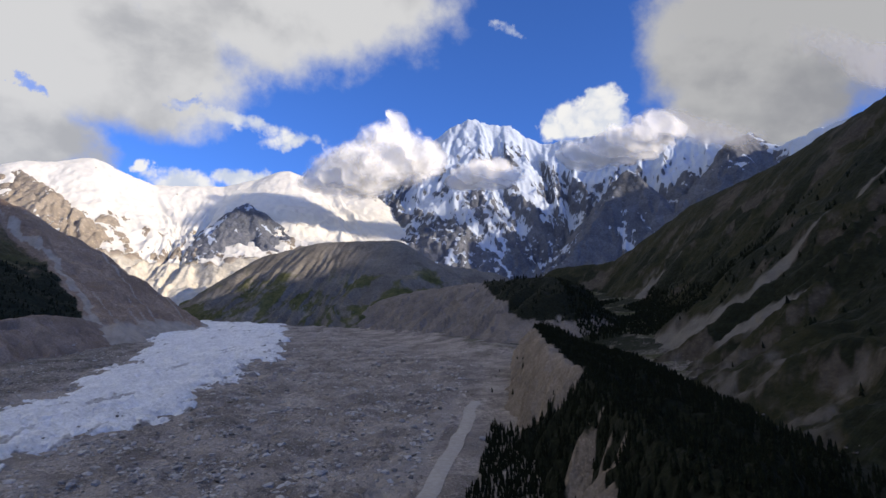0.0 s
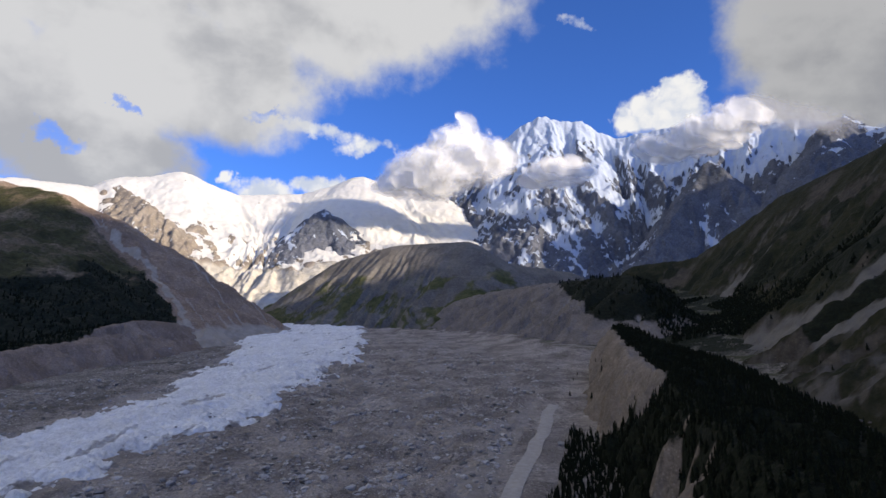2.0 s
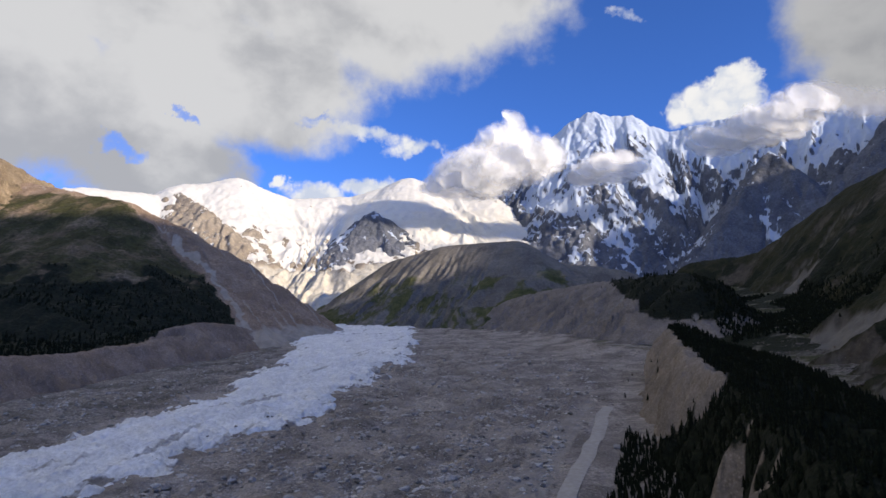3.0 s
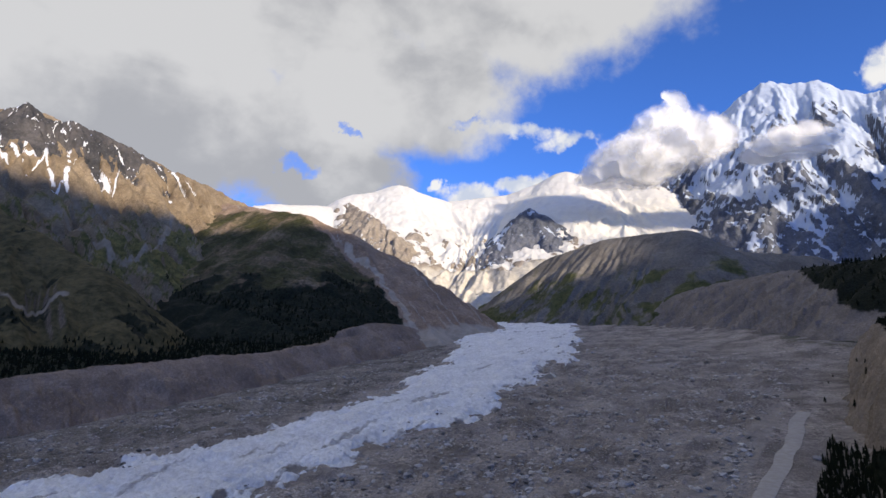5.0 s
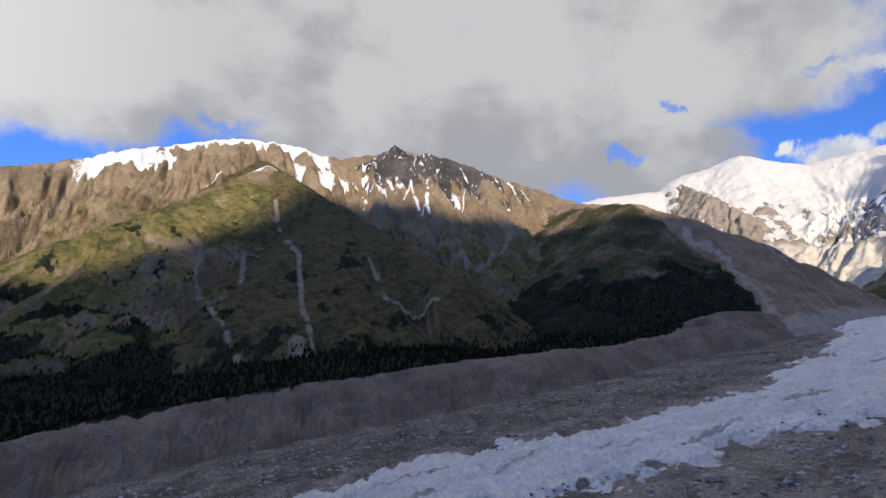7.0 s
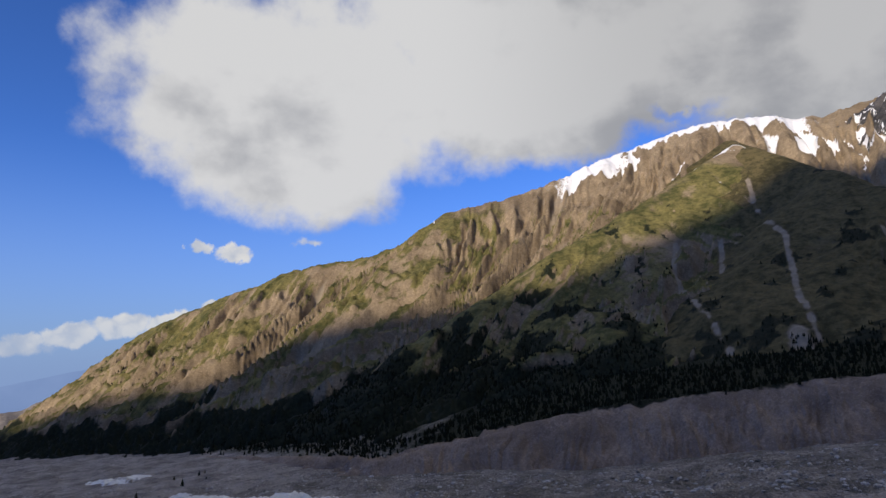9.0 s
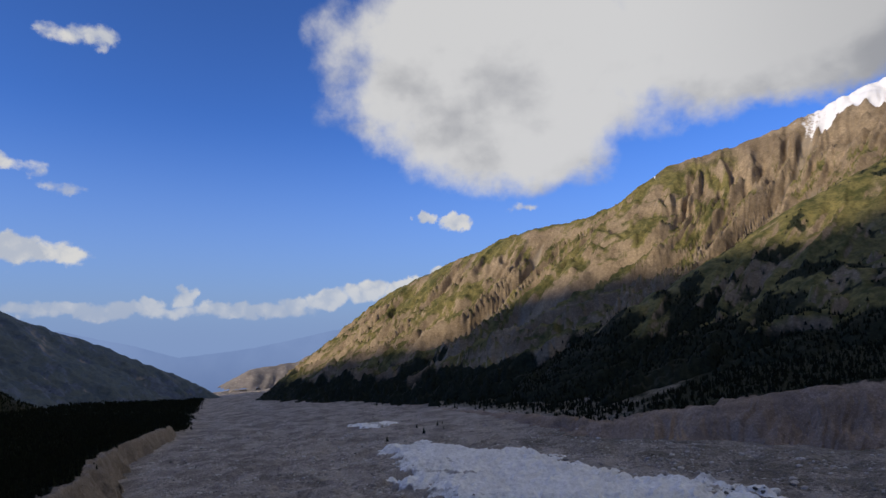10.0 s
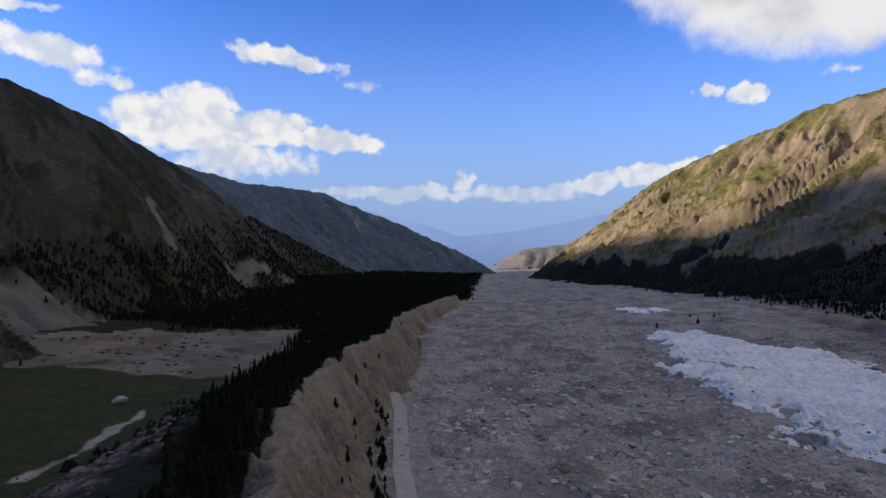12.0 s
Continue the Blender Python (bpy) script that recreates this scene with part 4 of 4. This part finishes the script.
def scatter(name, shapes, x, y, z, size, widths, mat, smooth_faces=False):
    """Many small shapes as one mesh, each turned and scaled by chance."""
    rs = np.random.RandomState(len(x))
    which = rs.randint(0, len(shapes), len(x))
    P, T, base = [], [], 0
    for k, (pts, tris) in enumerate(shapes):
        sel = np.where(which == k)[0]
        a = rs.rand(len(sel)) * 2 * math.pi
        c, s = np.cos(a)[:, None], np.sin(a)[:, None]
        sz, w = size[sel][:, None], (size * widths)[sel][:, None]
        px = (pts[None, :, 0] * c - pts[None, :, 1] * s) * w + x[sel][:, None]
        py = (pts[None, :, 0] * s + pts[None, :, 1] * c) * w + y[sel][:, None]
        pz = pts[None, :, 2] * sz + z[sel][:, None]
        P.append(np.stack([px, py, pz], -1).reshape(-1, 3))
        T.append((tris[None] + base + (np.arange(len(sel)) * len(pts))[:, None, None]).reshape(-1, 3))
        base += len(sel) * len(pts)
    P, T = np.concatenate(P), np.concatenate(T)
    me = bpy.data.meshes.new(name)
    me.vertices.add(len(P))
    me.vertices.foreach_set("co", P.ravel())
    me.loops.add(T.size)
    me.loops.foreach_set("vertex_index", T.ravel().astype(np.int32))
    me.polygons.add(len(T))
    me.polygons.foreach_set("loop_start", np.arange(0, T.size, 3, dtype=np.int32))
    me.update(calc_edges=True)
    me.polygons.foreach_set("use_smooth", np.full(len(T), smooth_faces))
    me.materials.append(mat)
    return new(name, me)


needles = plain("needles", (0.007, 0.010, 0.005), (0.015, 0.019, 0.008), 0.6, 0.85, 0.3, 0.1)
shrub_leaf = plain("shrub_leaf", (0.020, 0.026, 0.012), (0.045, 0.045, 0.02), 0.6, 0.85, 0.3, 0.1)
rs = np.random.RandomState(5)


def sown(count, x0, x1, y0, y1, rule):
    x, y = rs.uniform(x0, x1, count), rs.uniform(y0, y1, count)
    keep = rs.rand(count) < rule(x, y)
    return x[keep], y[keep]


NEAR_TREES = [conifer_shape(6, 10, k) for k in range(5)]
FAR_TREES = [conifer_shape(3, 6, 20 + k, False) for k in range(4)]


def bank_rule(x, y):
    w = x - margin_west(y)
    wide = np.interp(y, (-1100, -600, -300, -100, 200, 860), (250, 180, 92, 84, 190, 165))
    return bank_wood(x, y, 0, 0) * smooth(wide + 25 * fbm(x / 50, y / 50, 3, 99) - w, 0, 20) * smooth(w, 5, 25)


x, y = sown(70000, -900, 330, -1150, 900, bank_rule)
x2, y2 = sown(26000, -40, 330, 120, 900, bank_rule)
x, y = np.concatenate([x, x2]), np.concatenate([y, y2])
z = surface(x, y, GROUND_RIDGES)
size = rs.uniform(7, 15, len(x)) * np.interp(y, (0, 150), (1.0, 0.52))
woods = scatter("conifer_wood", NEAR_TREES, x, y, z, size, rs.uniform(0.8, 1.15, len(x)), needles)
tagged(woods, "dense dark conifers on the moraine bank", "forest", kind="stuff")


def terrace_rule(x, y):
    e = margin_east(y) - x
    south = smooth(-y, 150, 300)
    return smooth(e + 10 * fbm(x / 30, y / 30, 3, 101), 88, 104) * smooth(430 - 210 * south + 80 * fbm(x / 100, y / 100, 3, 102) - e, 0, 40) * smooth(ground_height(x, y, False) + 22 - np.maximum(np.maximum(ridge_height("east_ridge", x, y, False), ridge_height("path_spur", x, y, False)), ridge_height("shoulder_spur", x, y, False)), 0, 15) + smooth(62 - np.hypot(x + 885, (y + 338) * 0.8) + 20 * fbm(x / 25, y / 25, 3, 129), 0, 12) + 0.35 * south * smooth(e, 45, 65) * smooth(160 - e, 0, 20) * smooth(fbm(x / 40, y / 40, 3, 106), -0.1, 0.3)


x, y = sown(110000, -2900, -500, -2200, 1500, terrace_rule)
z = surface(x, y, EAST_RIDGES)
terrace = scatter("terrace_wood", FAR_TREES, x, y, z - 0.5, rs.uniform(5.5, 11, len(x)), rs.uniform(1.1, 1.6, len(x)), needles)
tagged(terrace, "dark conifer belt along the top of the east moraine", "forest", kind="stuff")


def slope_rule(name, wood):
    def rule(x, y):
        z = ridge_height(name, x, y)
        own = smooth(z - all_heights(x, y, (name,)), -5, 10)
        return own * wood(x, y, z, 0.7)
    return rule


x, y = sown(9000, -1500, -600, 1000, 2000, slope_rule("shoulder_spur", lambda x, y, z, s: spur_wood(x, y, z, s) ** 6))
x3, y3 = sown(11000, -1600, -900, 100, 900, slope_rule("path_spur", lambda x, y, z, s: path_wood(40)(x, y, z, s) ** 5))
x2, y2 = sown(18000, -1900, -1000, -700, 500, slope_rule("dark_spur", lambda x, y, z, s: path_wood(170)(x, y, z, s) ** 3))
x, y = np.concatenate([x, x2, x3]), np.concatenate([y, y2, y3])
z = surface(x, y, EAST_RIDGES)
slope_woods = scatter("slope_wood", FAR_TREES, x, y, z - 1.0, rs.uniform(5, 10, len(x)), rs.uniform(1.2, 1.8, len(x)), needles)
tagged(slope_woods, "dark conifers climbing the lower mountain slopes", "forest", kind="stuff")


def south_forest(x, y):
    """The closed forest on the valley floor down the valley, past the sandy fan."""
    w = x - margin_west(y)
    return smooth(w, 60, 110) * smooth(-y - 860 + 0.1 * x + 45 * fbm(x / 70, y / 70, 3, 126), 0, 30) * (1 - smooth(streaks(x, y, SCREE_LINES), 0.05, 0.4))


def south_rule(x, y):
    return south_forest(x, y) * smooth(90 + 70 * fbm(x / 60, y / 60, 3, 127) - (ridge_height("west_wall", x, y, False) - ground_height(x, y, False)), 0, 40)


def west_rule(x, y):
    w = x - margin_west(y)
    n = fbm(x / 45, y / 45, 4, 105)
    south = (smooth(-y, 560, 640) * ground_wood(x, y, 0, 0) + 0.5 * smooth(-y, 700, 800) * smooth(n, 0.0, 0.3) * smooth(w, 120, 200)) * (1 - sand_mask(x, y)) * (1 - streaks(x, y, SCREE_LINES))
    knoll = 0.8 * knoll_wood(x, y, ridge_height("upper_moraine", x, y, False), 0) * smooth(y, 1000, 1050) * smooth(420 - x, 0, 40)
    north = smooth(y, 300, 500) * smooth(n, 0.05, 0.3) * smooth(w, 250, 300) * (1 - smooth(streaks(x, y, SCREE_LINES), 0.0, 0.2)) + knoll
    return np.clip(south + north, 0, 1)


x, y = sown(30000, -900, 900, -1700, 1500, west_rule)
x2, y2 = sown(45000, -1000, 420, -1750, -700, south_rule)
x3, y3 = sown(30000, -2000, 300, -2700, -1700, lambda x, y: smooth(x - margin_west(y), 60, 110))
x4, y4 = sown(6000, 250, 560, 950, 1650, lambda x, y: smooth(x - margin_west(y), 190, 240) * (1 - smooth(streaks(x, y, SCREE_LINES), 0.0, 0.2)))
x, y = np.concatenate([x, x2, x3, x4]), np.concatenate([y, y2, y3, y4])
z = surface(x, y, GROUND_RIDGES)
keep = (z < 420) & ((y > 0) | (z < 60))
x, y, z = x[keep], y[keep], z[keep]
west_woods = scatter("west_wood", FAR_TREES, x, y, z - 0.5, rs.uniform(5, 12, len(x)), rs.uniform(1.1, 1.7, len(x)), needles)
tagged(west_woods, "dark trees and shrubs below the western slopes", "forest", kind="stuff")

# ---- boulders and rubble ----
def rock_shape(seed, detail=1):
    """A broken boulder about two metres across."""
    bm = bmesh.new()
    bmesh.ops.create_icosphere(bm, subdivisions=detail, radius=1.0)
    rnd = random.Random(seed)
    off = Vector((rnd.uniform(0, 90), rnd.uniform(0, 90), 0))
    flat = rnd.uniform(0.5, 0.8)
    for v in bm.verts:
        k = 1 + 0.55 * noise.noise(v.co * 0.9 + off) + 0.15 * noise.noise(v.co * 3 + off)
        v.co = Vector((v.co.x * k, v.co.y * k * rnd.uniform(0.97, 1.03), v.co.z * k * flat))
    pts = np.array([v.co[:] for v in bm.verts])
    tris = np.array([[v.index for v in f.verts] for f in bm.faces])
    bm.free()
    return pts, tris


ROCKS = [rock_shape(k) for k in range(8)]
rock_mat = plain("boulder_rock", (0.42, 0.385, 0.35), (0.62, 0.58, 0.53), 0.7, 0.9, 0.25, 0.2, False, 0.95)


def bed_rule(x, y):
    w, e = x - margin_west(y), margin_east(y) - x
    r = np.hypot(x, y)
    clump = smooth(fbm(x / 30, y / 60, 5, 103, 0.65), 0.0, 0.5)
    return smooth(-w, 0, 30) * smooth(-e, 0, 15) * smooth(-ice_mask(x, y), -2, 10) * (0.12 + 0.88 * clump) * np.clip(420 / r, 0, 1) ** 1.4


x, y = sown(300000, -760, 110, -1100, 1150, bed_rule)
z = surface(x, y, ("west_moraine", "east_moraine"))
size = np.minimum(0.45 + 0.75 * rs.pareto(2.5, len(x)), 2.6)
stones = scatter("rubble_stones", ROCKS, x, y, z, size, rs.uniform(0.8, 1.4, len(x)), rock_mat)
tagged(stones, "loose grey stones strewn over the glacier", "rubble", kind="stuff")


x, y = sown(9000, 150, 400, 330, 1000, lambda x, y: smooth(fbm(x / 35, y / 35, 4, 115), -0.1, 0.35) * smooth(x - margin_west(y), 170, 200))
z = surface(x, y, GROUND_RIDGES)
keep = z < ground_height(x, y) + 8
x, y, z = x[keep], y[keep], z[keep]
x2, y2 = sown(1600, -40, 110, -420, -190, lambda x, y: bare_bank(x, y) * smooth(ridge_height("wooded_bank", x, y) - ground_height(x, y), 0, 2))
x, y, z = np.concatenate([x, x2]), np.concatenate([y, y2]), np.concatenate([z, surface(x2, y2, GROUND_RIDGES)])
trough_stones = scatter("trough_stones", ROCKS, x, y, z, np.minimum(0.5 + 0.7 * rs.pareto(2.6, len(x)), 3.0), rs.uniform(0.9, 1.4, len(x)), plain("fallen_rock", (0.125, 0.105, 0.09), (0.21, 0.18, 0.155), 0.7, 0.9, 0.25, 0.2, False, 0.8))
tagged(trough_stones, "fallen grey stones between the wood and the western slope", "rubble", kind="stuff")


def boulder(seed, mat):
    """A single large boulder, one metre in half its width, with chipped faces."""
    pts, tris = rock_shape(seed, 3)
    me = bpy.data.meshes.new("boulder")
    me.from_pydata(pts.tolist(), [], tris.tolist())
    me.materials.append(mat)
    return new("boulder", me)


boulder_mat = plain("big_boulder", (0.36, 0.34, 0.325), (0.58, 0.55, 0.52), 0.8, 0.9, 0.2, 0.2, True, 0.7)
models = [tagged(boulder(300 + k, boulder_mat), "large pale angular boulder on the glacier rubble", "boulder", "boulders on the glacier") for k in range(6)]
spots = [(-75, 379, 4.2), (-52, -268, 3.4), (-170, -300, 3.8), (-215, -245, 3.0), (-130, -330, 2.6), (-300, -330, 3.2), (-120, 420, 3.0), (30, 470, 2.6), (-35, 520, 3.4), (-160, 330, 3.0)]
x, y = sown(900, -330, 30, -600, 650, bed_rule)
spots += [(px, py, rs.uniform(1.6, 3.4)) for px, py in zip(x[:80], y[:80])]
floor_z = surface(np.array([s[0] for s in spots], float), np.array([s[1] for s in spots], float), ())
for k, (px, py, size) in enumerate(spots):
    gz = float(floor_z[k])
    m = pose(px, py, gz + 0.15 * size, rs.uniform(-12, 12), rs.uniform(-12, 12), rs.uniform(0, 360))
    ob = models[k] if k < len(models) else copy_thing(models[k % len(models)], m)
    ob.matrix_basis = m @ Matrix.Diagonal((size, size * rs.uniform(0.8, 1.2), size * rs.uniform(0.75, 1.05), 1))
meadow_stone = boulder(340, boulder_mat)
meadow_stone.matrix_basis = pose(0, -505, float(surface(np.array([0.0]), np.array([-505.0]), ())[0]) + 1, 8, 5, 30) @ Matrix.Diagonal((5.5, 4.5, 4.2, 1))
tagged(meadow_stone, "lone pale boulder lying in the dark meadow", "boulder")


def part_mesh(name, pts, tris, mat):
    me = bpy.data.meshes.new(name)
    me.from_pydata(np.asarray(pts).tolist(), [], np.asarray(tris).tolist())
    me.materials.append(mat)
    return new(name, me)


bark = plain("bark", (0.05, 0.038, 0.028), (0.08, 0.06, 0.045), 3.0, 0.9, 0.05, 0.1)


def conifer(seed):
    """One conifer a metre high, with its stem and its ragged crown."""
    tree = new("conifer")
    pts, tris = conifer_shape(9, 14, seed, False)
    crown = part_mesh("crown", pts, tris, needles)
    ring = [(math.cos(1.05 * i) * r, math.sin(1.05 * i) * r, h) for h, r in ((-0.05, 0.026), (0.2, 0.02), (0.9, 0.004)) for i in range(6)]
    faces = [(6 * k + i, 6 * k + (i + 1) % 6, 6 * k + 6 + (i + 1) % 6) for k in range(2) for i in range(6)] + [(6 * k + i, 6 * k + 6 + (i + 1) % 6, 6 * k + 6 + i) for k in range(2) for i in range(6)]
    trunk = part_mesh("trunk", ring, faces, bark)
    crown.parent = trunk.parent = tree
    return tagged(tree, "dark green conifer on the pale moraine face", "tree", "conifers on the moraine")


trees = [conifer(60 + k) for k in range(4)]
TREE_SPOTS = [(-95, -262), (-112, -300), (-100, -280), (-88, -240), (-120, -318), (-128, -340), (-92, -252), (-105, -290), (-80, -225), (-150, -395), (-175, -440), (-72, -205), (-140, -368), (-200, -470),
              (-98, -271), (-108, -296), (-116, -309), (-84, -231), (82, 640), (75, 610), (88, 660), (70, 590), (92, 690), (80, 625), (66, 575), (96, 720)]
x, y = sown(400, -330, 110, -750, 800, lambda x, y: smooth(x - margin_west(y), 4, 12) * smooth(52 - (x - margin_west(y)), 0, 10))
TREE_SPOTS += list(zip(x[:22], y[:22]))
y = rs.uniform(-420, -195, 90)
TREE_SPOTS += list(zip(margin_west(y) + rs.uniform(-1, 10, 90), y))
floor_z = surface(np.array([s[0] for s in TREE_SPOTS], float), np.array([s[1] for s in TREE_SPOTS], float), GROUND_RIDGES)
for k, (px, py) in enumerate(TREE_SPOTS):
    size = 2.5 + 5.5 * rs.rand() ** 1.6
    gz = float(floor_z[k])
    m = pose(px, py, gz, rs.uniform(-3, 3), rs.uniform(-3, 3), rs.uniform(0, 360))
    ob = trees[k] if k < len(trees) else copy_thing(trees[k % len(trees)], m)
    ob.matrix_basis = m @ Matrix.Diagonal((size * 1.6, size * 1.6, size, 1))

edge_trees = [tagged(conifer(80 + k), "tall dark conifer at the edge of the moraine wood", "tree", "conifers at the wood's edge") for k in range(4)]
x, y = sown(9000, -160, 60, -420, -60, lambda x, y: bank_wood(x, y, 0, 0) * smooth(34 - (x - np.interp(y, BANK_Y, BANK_X)), 0, 10))
floor_z = surface(x[:130], y[:130], GROUND_RIDGES)
for k, (px, py) in enumerate(list(zip(x, y))[:130]):
    size = rs.uniform(8, 15)
    gz = float(floor_z[k])
    m = pose(px, py, gz, rs.uniform(-2, 2), rs.uniform(-2, 2), rs.uniform(0, 360))
    ob = edge_trees[k] if k < len(edge_trees) else copy_thing(edge_trees[k % len(edge_trees)], m)
    ob.matrix_basis = m @ Matrix.Diagonal((size, size, size, 1))

# shrubs on the sandy fan beside the meadow
x, y = sown(6000, -150, 420, -880, -560, lambda x, y: sand_mask(x, y) * smooth(fbm(x / 40, y / 40, 3, 107), -0.1, 0.3))
shrubs = scatter("shrubs", ROCKS, x, y, surface(x, y, GROUND_RIDGES), 0.8 + 0.8 * rs.pareto(2.6, len(x)).clip(0, 2.5), rs.uniform(0.9, 1.3, len(x)), shrub_leaf)
tagged(shrubs, "low dark shrubs on the sandy fan", "shrubs", kind="stuff")

# dark stones scattered over the edges of the ice
x, y = sown(60000, -700, -200, -600, 1300, lambda x, y: smooth(ice_mask(x, y), -4, 3) * smooth(34 - ice_mask(x, y), 0, 25) * smooth(fbm(x / 25, y / 25, 3, 108), 0.0, 0.35) * np.clip(300 / np.hypot(x, y), 0, 1))
ice_stones = scatter("ice_stones", ROCKS, x, y, ice_height(x, y), np.minimum(0.5 + 0.6 * rs.pareto(2.6, len(x)), 2.6), rs.uniform(0.9, 1.5, len(x)), plain("dark_stone", (0.10, 0.095, 0.09), (0.17, 0.16, 0.15), 0.7))
tagged(ice_stones, "dark stones scattered along the edge of the ice", "stones", kind="stuff")


def track(name, inner, outer, y0, y1, lift, mat):
    """A worn strip along the foot of the moraine, draped on the ground."""
    ys = np.arange(y0, y1, 2.5)
    across = np.linspace(inner, outer, 6)
    yy, oo = np.meshgrid(ys, across, indexing="ij")
    mid = np.convolve(np.pad(margin_west(ys), 12, mode="edge"), np.ones(25) / 25, "valid")
    xx = mid[:, None] + oo + np.interp(ys, (0, 150), (0, 12))[:, None] + (5 * fbm(ys / 70, ys * 0 + 3.3, 2, 109))[:, None]
    zz = surface(xx, yy, ("west_moraine",))
    zz = np.maximum(zz, zz.mean(1, keepdims=True) - 0.2) + lift - 0.25 * (np.abs(np.linspace(-1, 1, 6)) ** 4)[None]
    index = np.arange(yy.size).reshape(yy.shape)
    quads = np.stack([index[:-1, :-1], index[:-1, 1:], index[1:, 1:], index[1:, :-1]], -1).reshape(-1, 4)
    me = bpy.data.meshes.new(name)
    me.from_pydata(np.stack([xx, yy, zz], -1).reshape(-1, 3).tolist(), [], quads.tolist())
    me.polygons.foreach_set("use_smooth", np.ones(len(quads), bool))
    me.materials.append(mat)
    return new(name, me)


gravel = plain("pale_gravel", (0.40, 0.365, 0.32), (0.50, 0.46, 0.41), 0.25, 0.95, 0.1, 0.1)
tagged(track("gravel_track", -15, -4, -460, 620, 0.6, gravel), "pale worn gravel strip along the moraine foot", "track", kind="structure")

# ---- clouds that stand before the mountains ----
def cloud_material(name, white, through_share, lump, swell):
    """Mist: thick in the middle of the heap and ragged at its rim."""
    m = bpy.data.materials.new(name)
    m.use_nodes = True
    n = Net(m.node_tree)
    place = n.node("ShaderNodeNewGeometry").outputs["Position"]
    thick = n.attribute("thick").outputs["Fac"]
    lumps = n.noise(place, 0.0075, 7.0, 0.6)
    dense = n.step(n.math("ADD", thick, n.math("MULTIPLY_ADD", lumps, lump, -0.5 * lump)), 0.06, 0.62, 0.0, 0.8)
    bump = n.node("ShaderNodeBump", {"Strength": swell, "Distance": 60.0, "Height": n.noise(place, 0.009, 4.0, 0.5)})
    front = n.node("ShaderNodeBsdfDiffuse", {0: white, "Normal": bump.outputs[0]})
    behind = n.node("ShaderNodeBsdfTranslucent", {0: white})
    body = n.node("ShaderNodeMixShader", {0: through_share, 1: front.outputs[0], 2: behind.outputs[0]})
    hole = n.node("ShaderNodeBsdfTransparent")
    out = n.node("ShaderNodeMixShader", {0: dense, 1: hole.outputs[0], 2: body.outputs[0]}).outputs[0]
    n.node("ShaderNodeOutputMaterial", {0: out})
    return m


SUN_WAY = tuple(sun.matrix_world.to_3x3() @ Vector((0, 0, 1)))
MIST = cloud_material("cloud_mist", (0.85, 0.85, 0.86), 0.4, 1.5, 0.25)
# darker copy of the mist: the cloud base's own shade is in its colour
SHADED_MIST = cloud_material("cloud_base_shade", (0.50, 0.50, 0.51), 0.45, 0.8, 0.05)


def cloud(label, masses, layers=6, mat=MIST, billow=0.45):
    """A heap of mist in several curved layers, one behind the other; each layer is a part. A mass: centre, half width, half height."""
    top = tagged(new("cloud"), label, "cloud")
    cx, cy, cz = masses[0][0]
    deep = Vector((cx, cy, 0)).normalized()
    across = Vector((-deep.y, deep.x, 0))
    top.location = (cx, cy, cz)
    wide = max(m[1] for m in masses) * 3.2
    high = max(m[2] for m in masses) * 3.6
    face = (Vector((SUN_WAY[0], SUN_WAY[1], 0)).normalized() - deep).normalized()       # the layers stand square to neither the valley nor the sun
    side = Vector((-face.y, face.x, 0))
    for k in range(layers):
        back = (k / (layers - 1) - 0.5) * 1.5 * masses[0][1]
        nu, nv = 90, 48
        u, v = np.meshgrid(np.linspace(-1.5 * wide, 1.5 * wide, nu), np.linspace(-high, high, nv), indexing="ij")
        swell = billow * masses[0][2] * fbm(u / 160 + 7 * k, v / 160, 4, 110 + k) + back
        px, py = side.x * u + face.x * swell, side.y * u + face.y * swell
        pts = np.stack([px, py, v], -1)
        thick = np.full(u.shape, -9.0)
        for centre, w, h in masses:
            o = Vector(centre) - Vector((cx, cy, cz))
            du = (px * across.x + py * across.y - o.dot(across)) / w
            dw = (px * deep.x + py * deep.y - o.dot(deep)) / (1.1 * w)
            thick = np.maximum(thick, 1 - du ** 2 - ((v - o.z) / h) ** 2 - dw ** 2)
        index = np.arange(nu * nv).reshape(nu, nv)
        quads = np.stack([index[:-1, :-1], index[1:, :-1], index[1:, 1:], index[:-1, 1:]], -1).reshape(-1, 4)
        quads = quads[thick.reshape(-1)[quads].max(1) > -0.9]
        me = bpy.data.meshes.new("mist_layer")
        me.from_pydata(pts.reshape(-1, 3).tolist(), [], quads.tolist())
        me.attributes.new("thick", "FLOAT", "POINT").data.foreach_set("value", np.clip(thick, -3, 1).reshape(-1).astype(np.float32))
        for p in me.polygons:
            p.use_smooth = True
        me.materials.append(mat)
        layer = new("mist_layer", me)
        layer.parent = top
    return top


cloud("white heaped cloud resting against the snow peak", [((-306, 3235, 1318), 265, 199), ((-480, 3214, 1215), 312, 157), ((-127, 3247, 1305), 182, 149), ((-277, 3238, 1510), 101, 115), ((-664, 3181, 1147), 179, 78)])
cloud("pale cloud bank drifting across the snow face", [((1019, 3085, 1335), 249, 93), ((798, 3150, 1286), 198, 79), ((1162, 3034, 1400), 200, 93)], 5)
cloud("small pale mist bank on the snow face", [((263, 3239, 1210), 229, 72), ((116, 3247, 1168), 130, 49)], 5)
cloud("grey cloud base hiding the high peaks", [((1629, 2696, 1426), 587, 169), ((1360, 2840, 1449), 360, 130), ((1874, 2531, 1388), 422, 162)], 2, SHADED_MIST, 0.04)
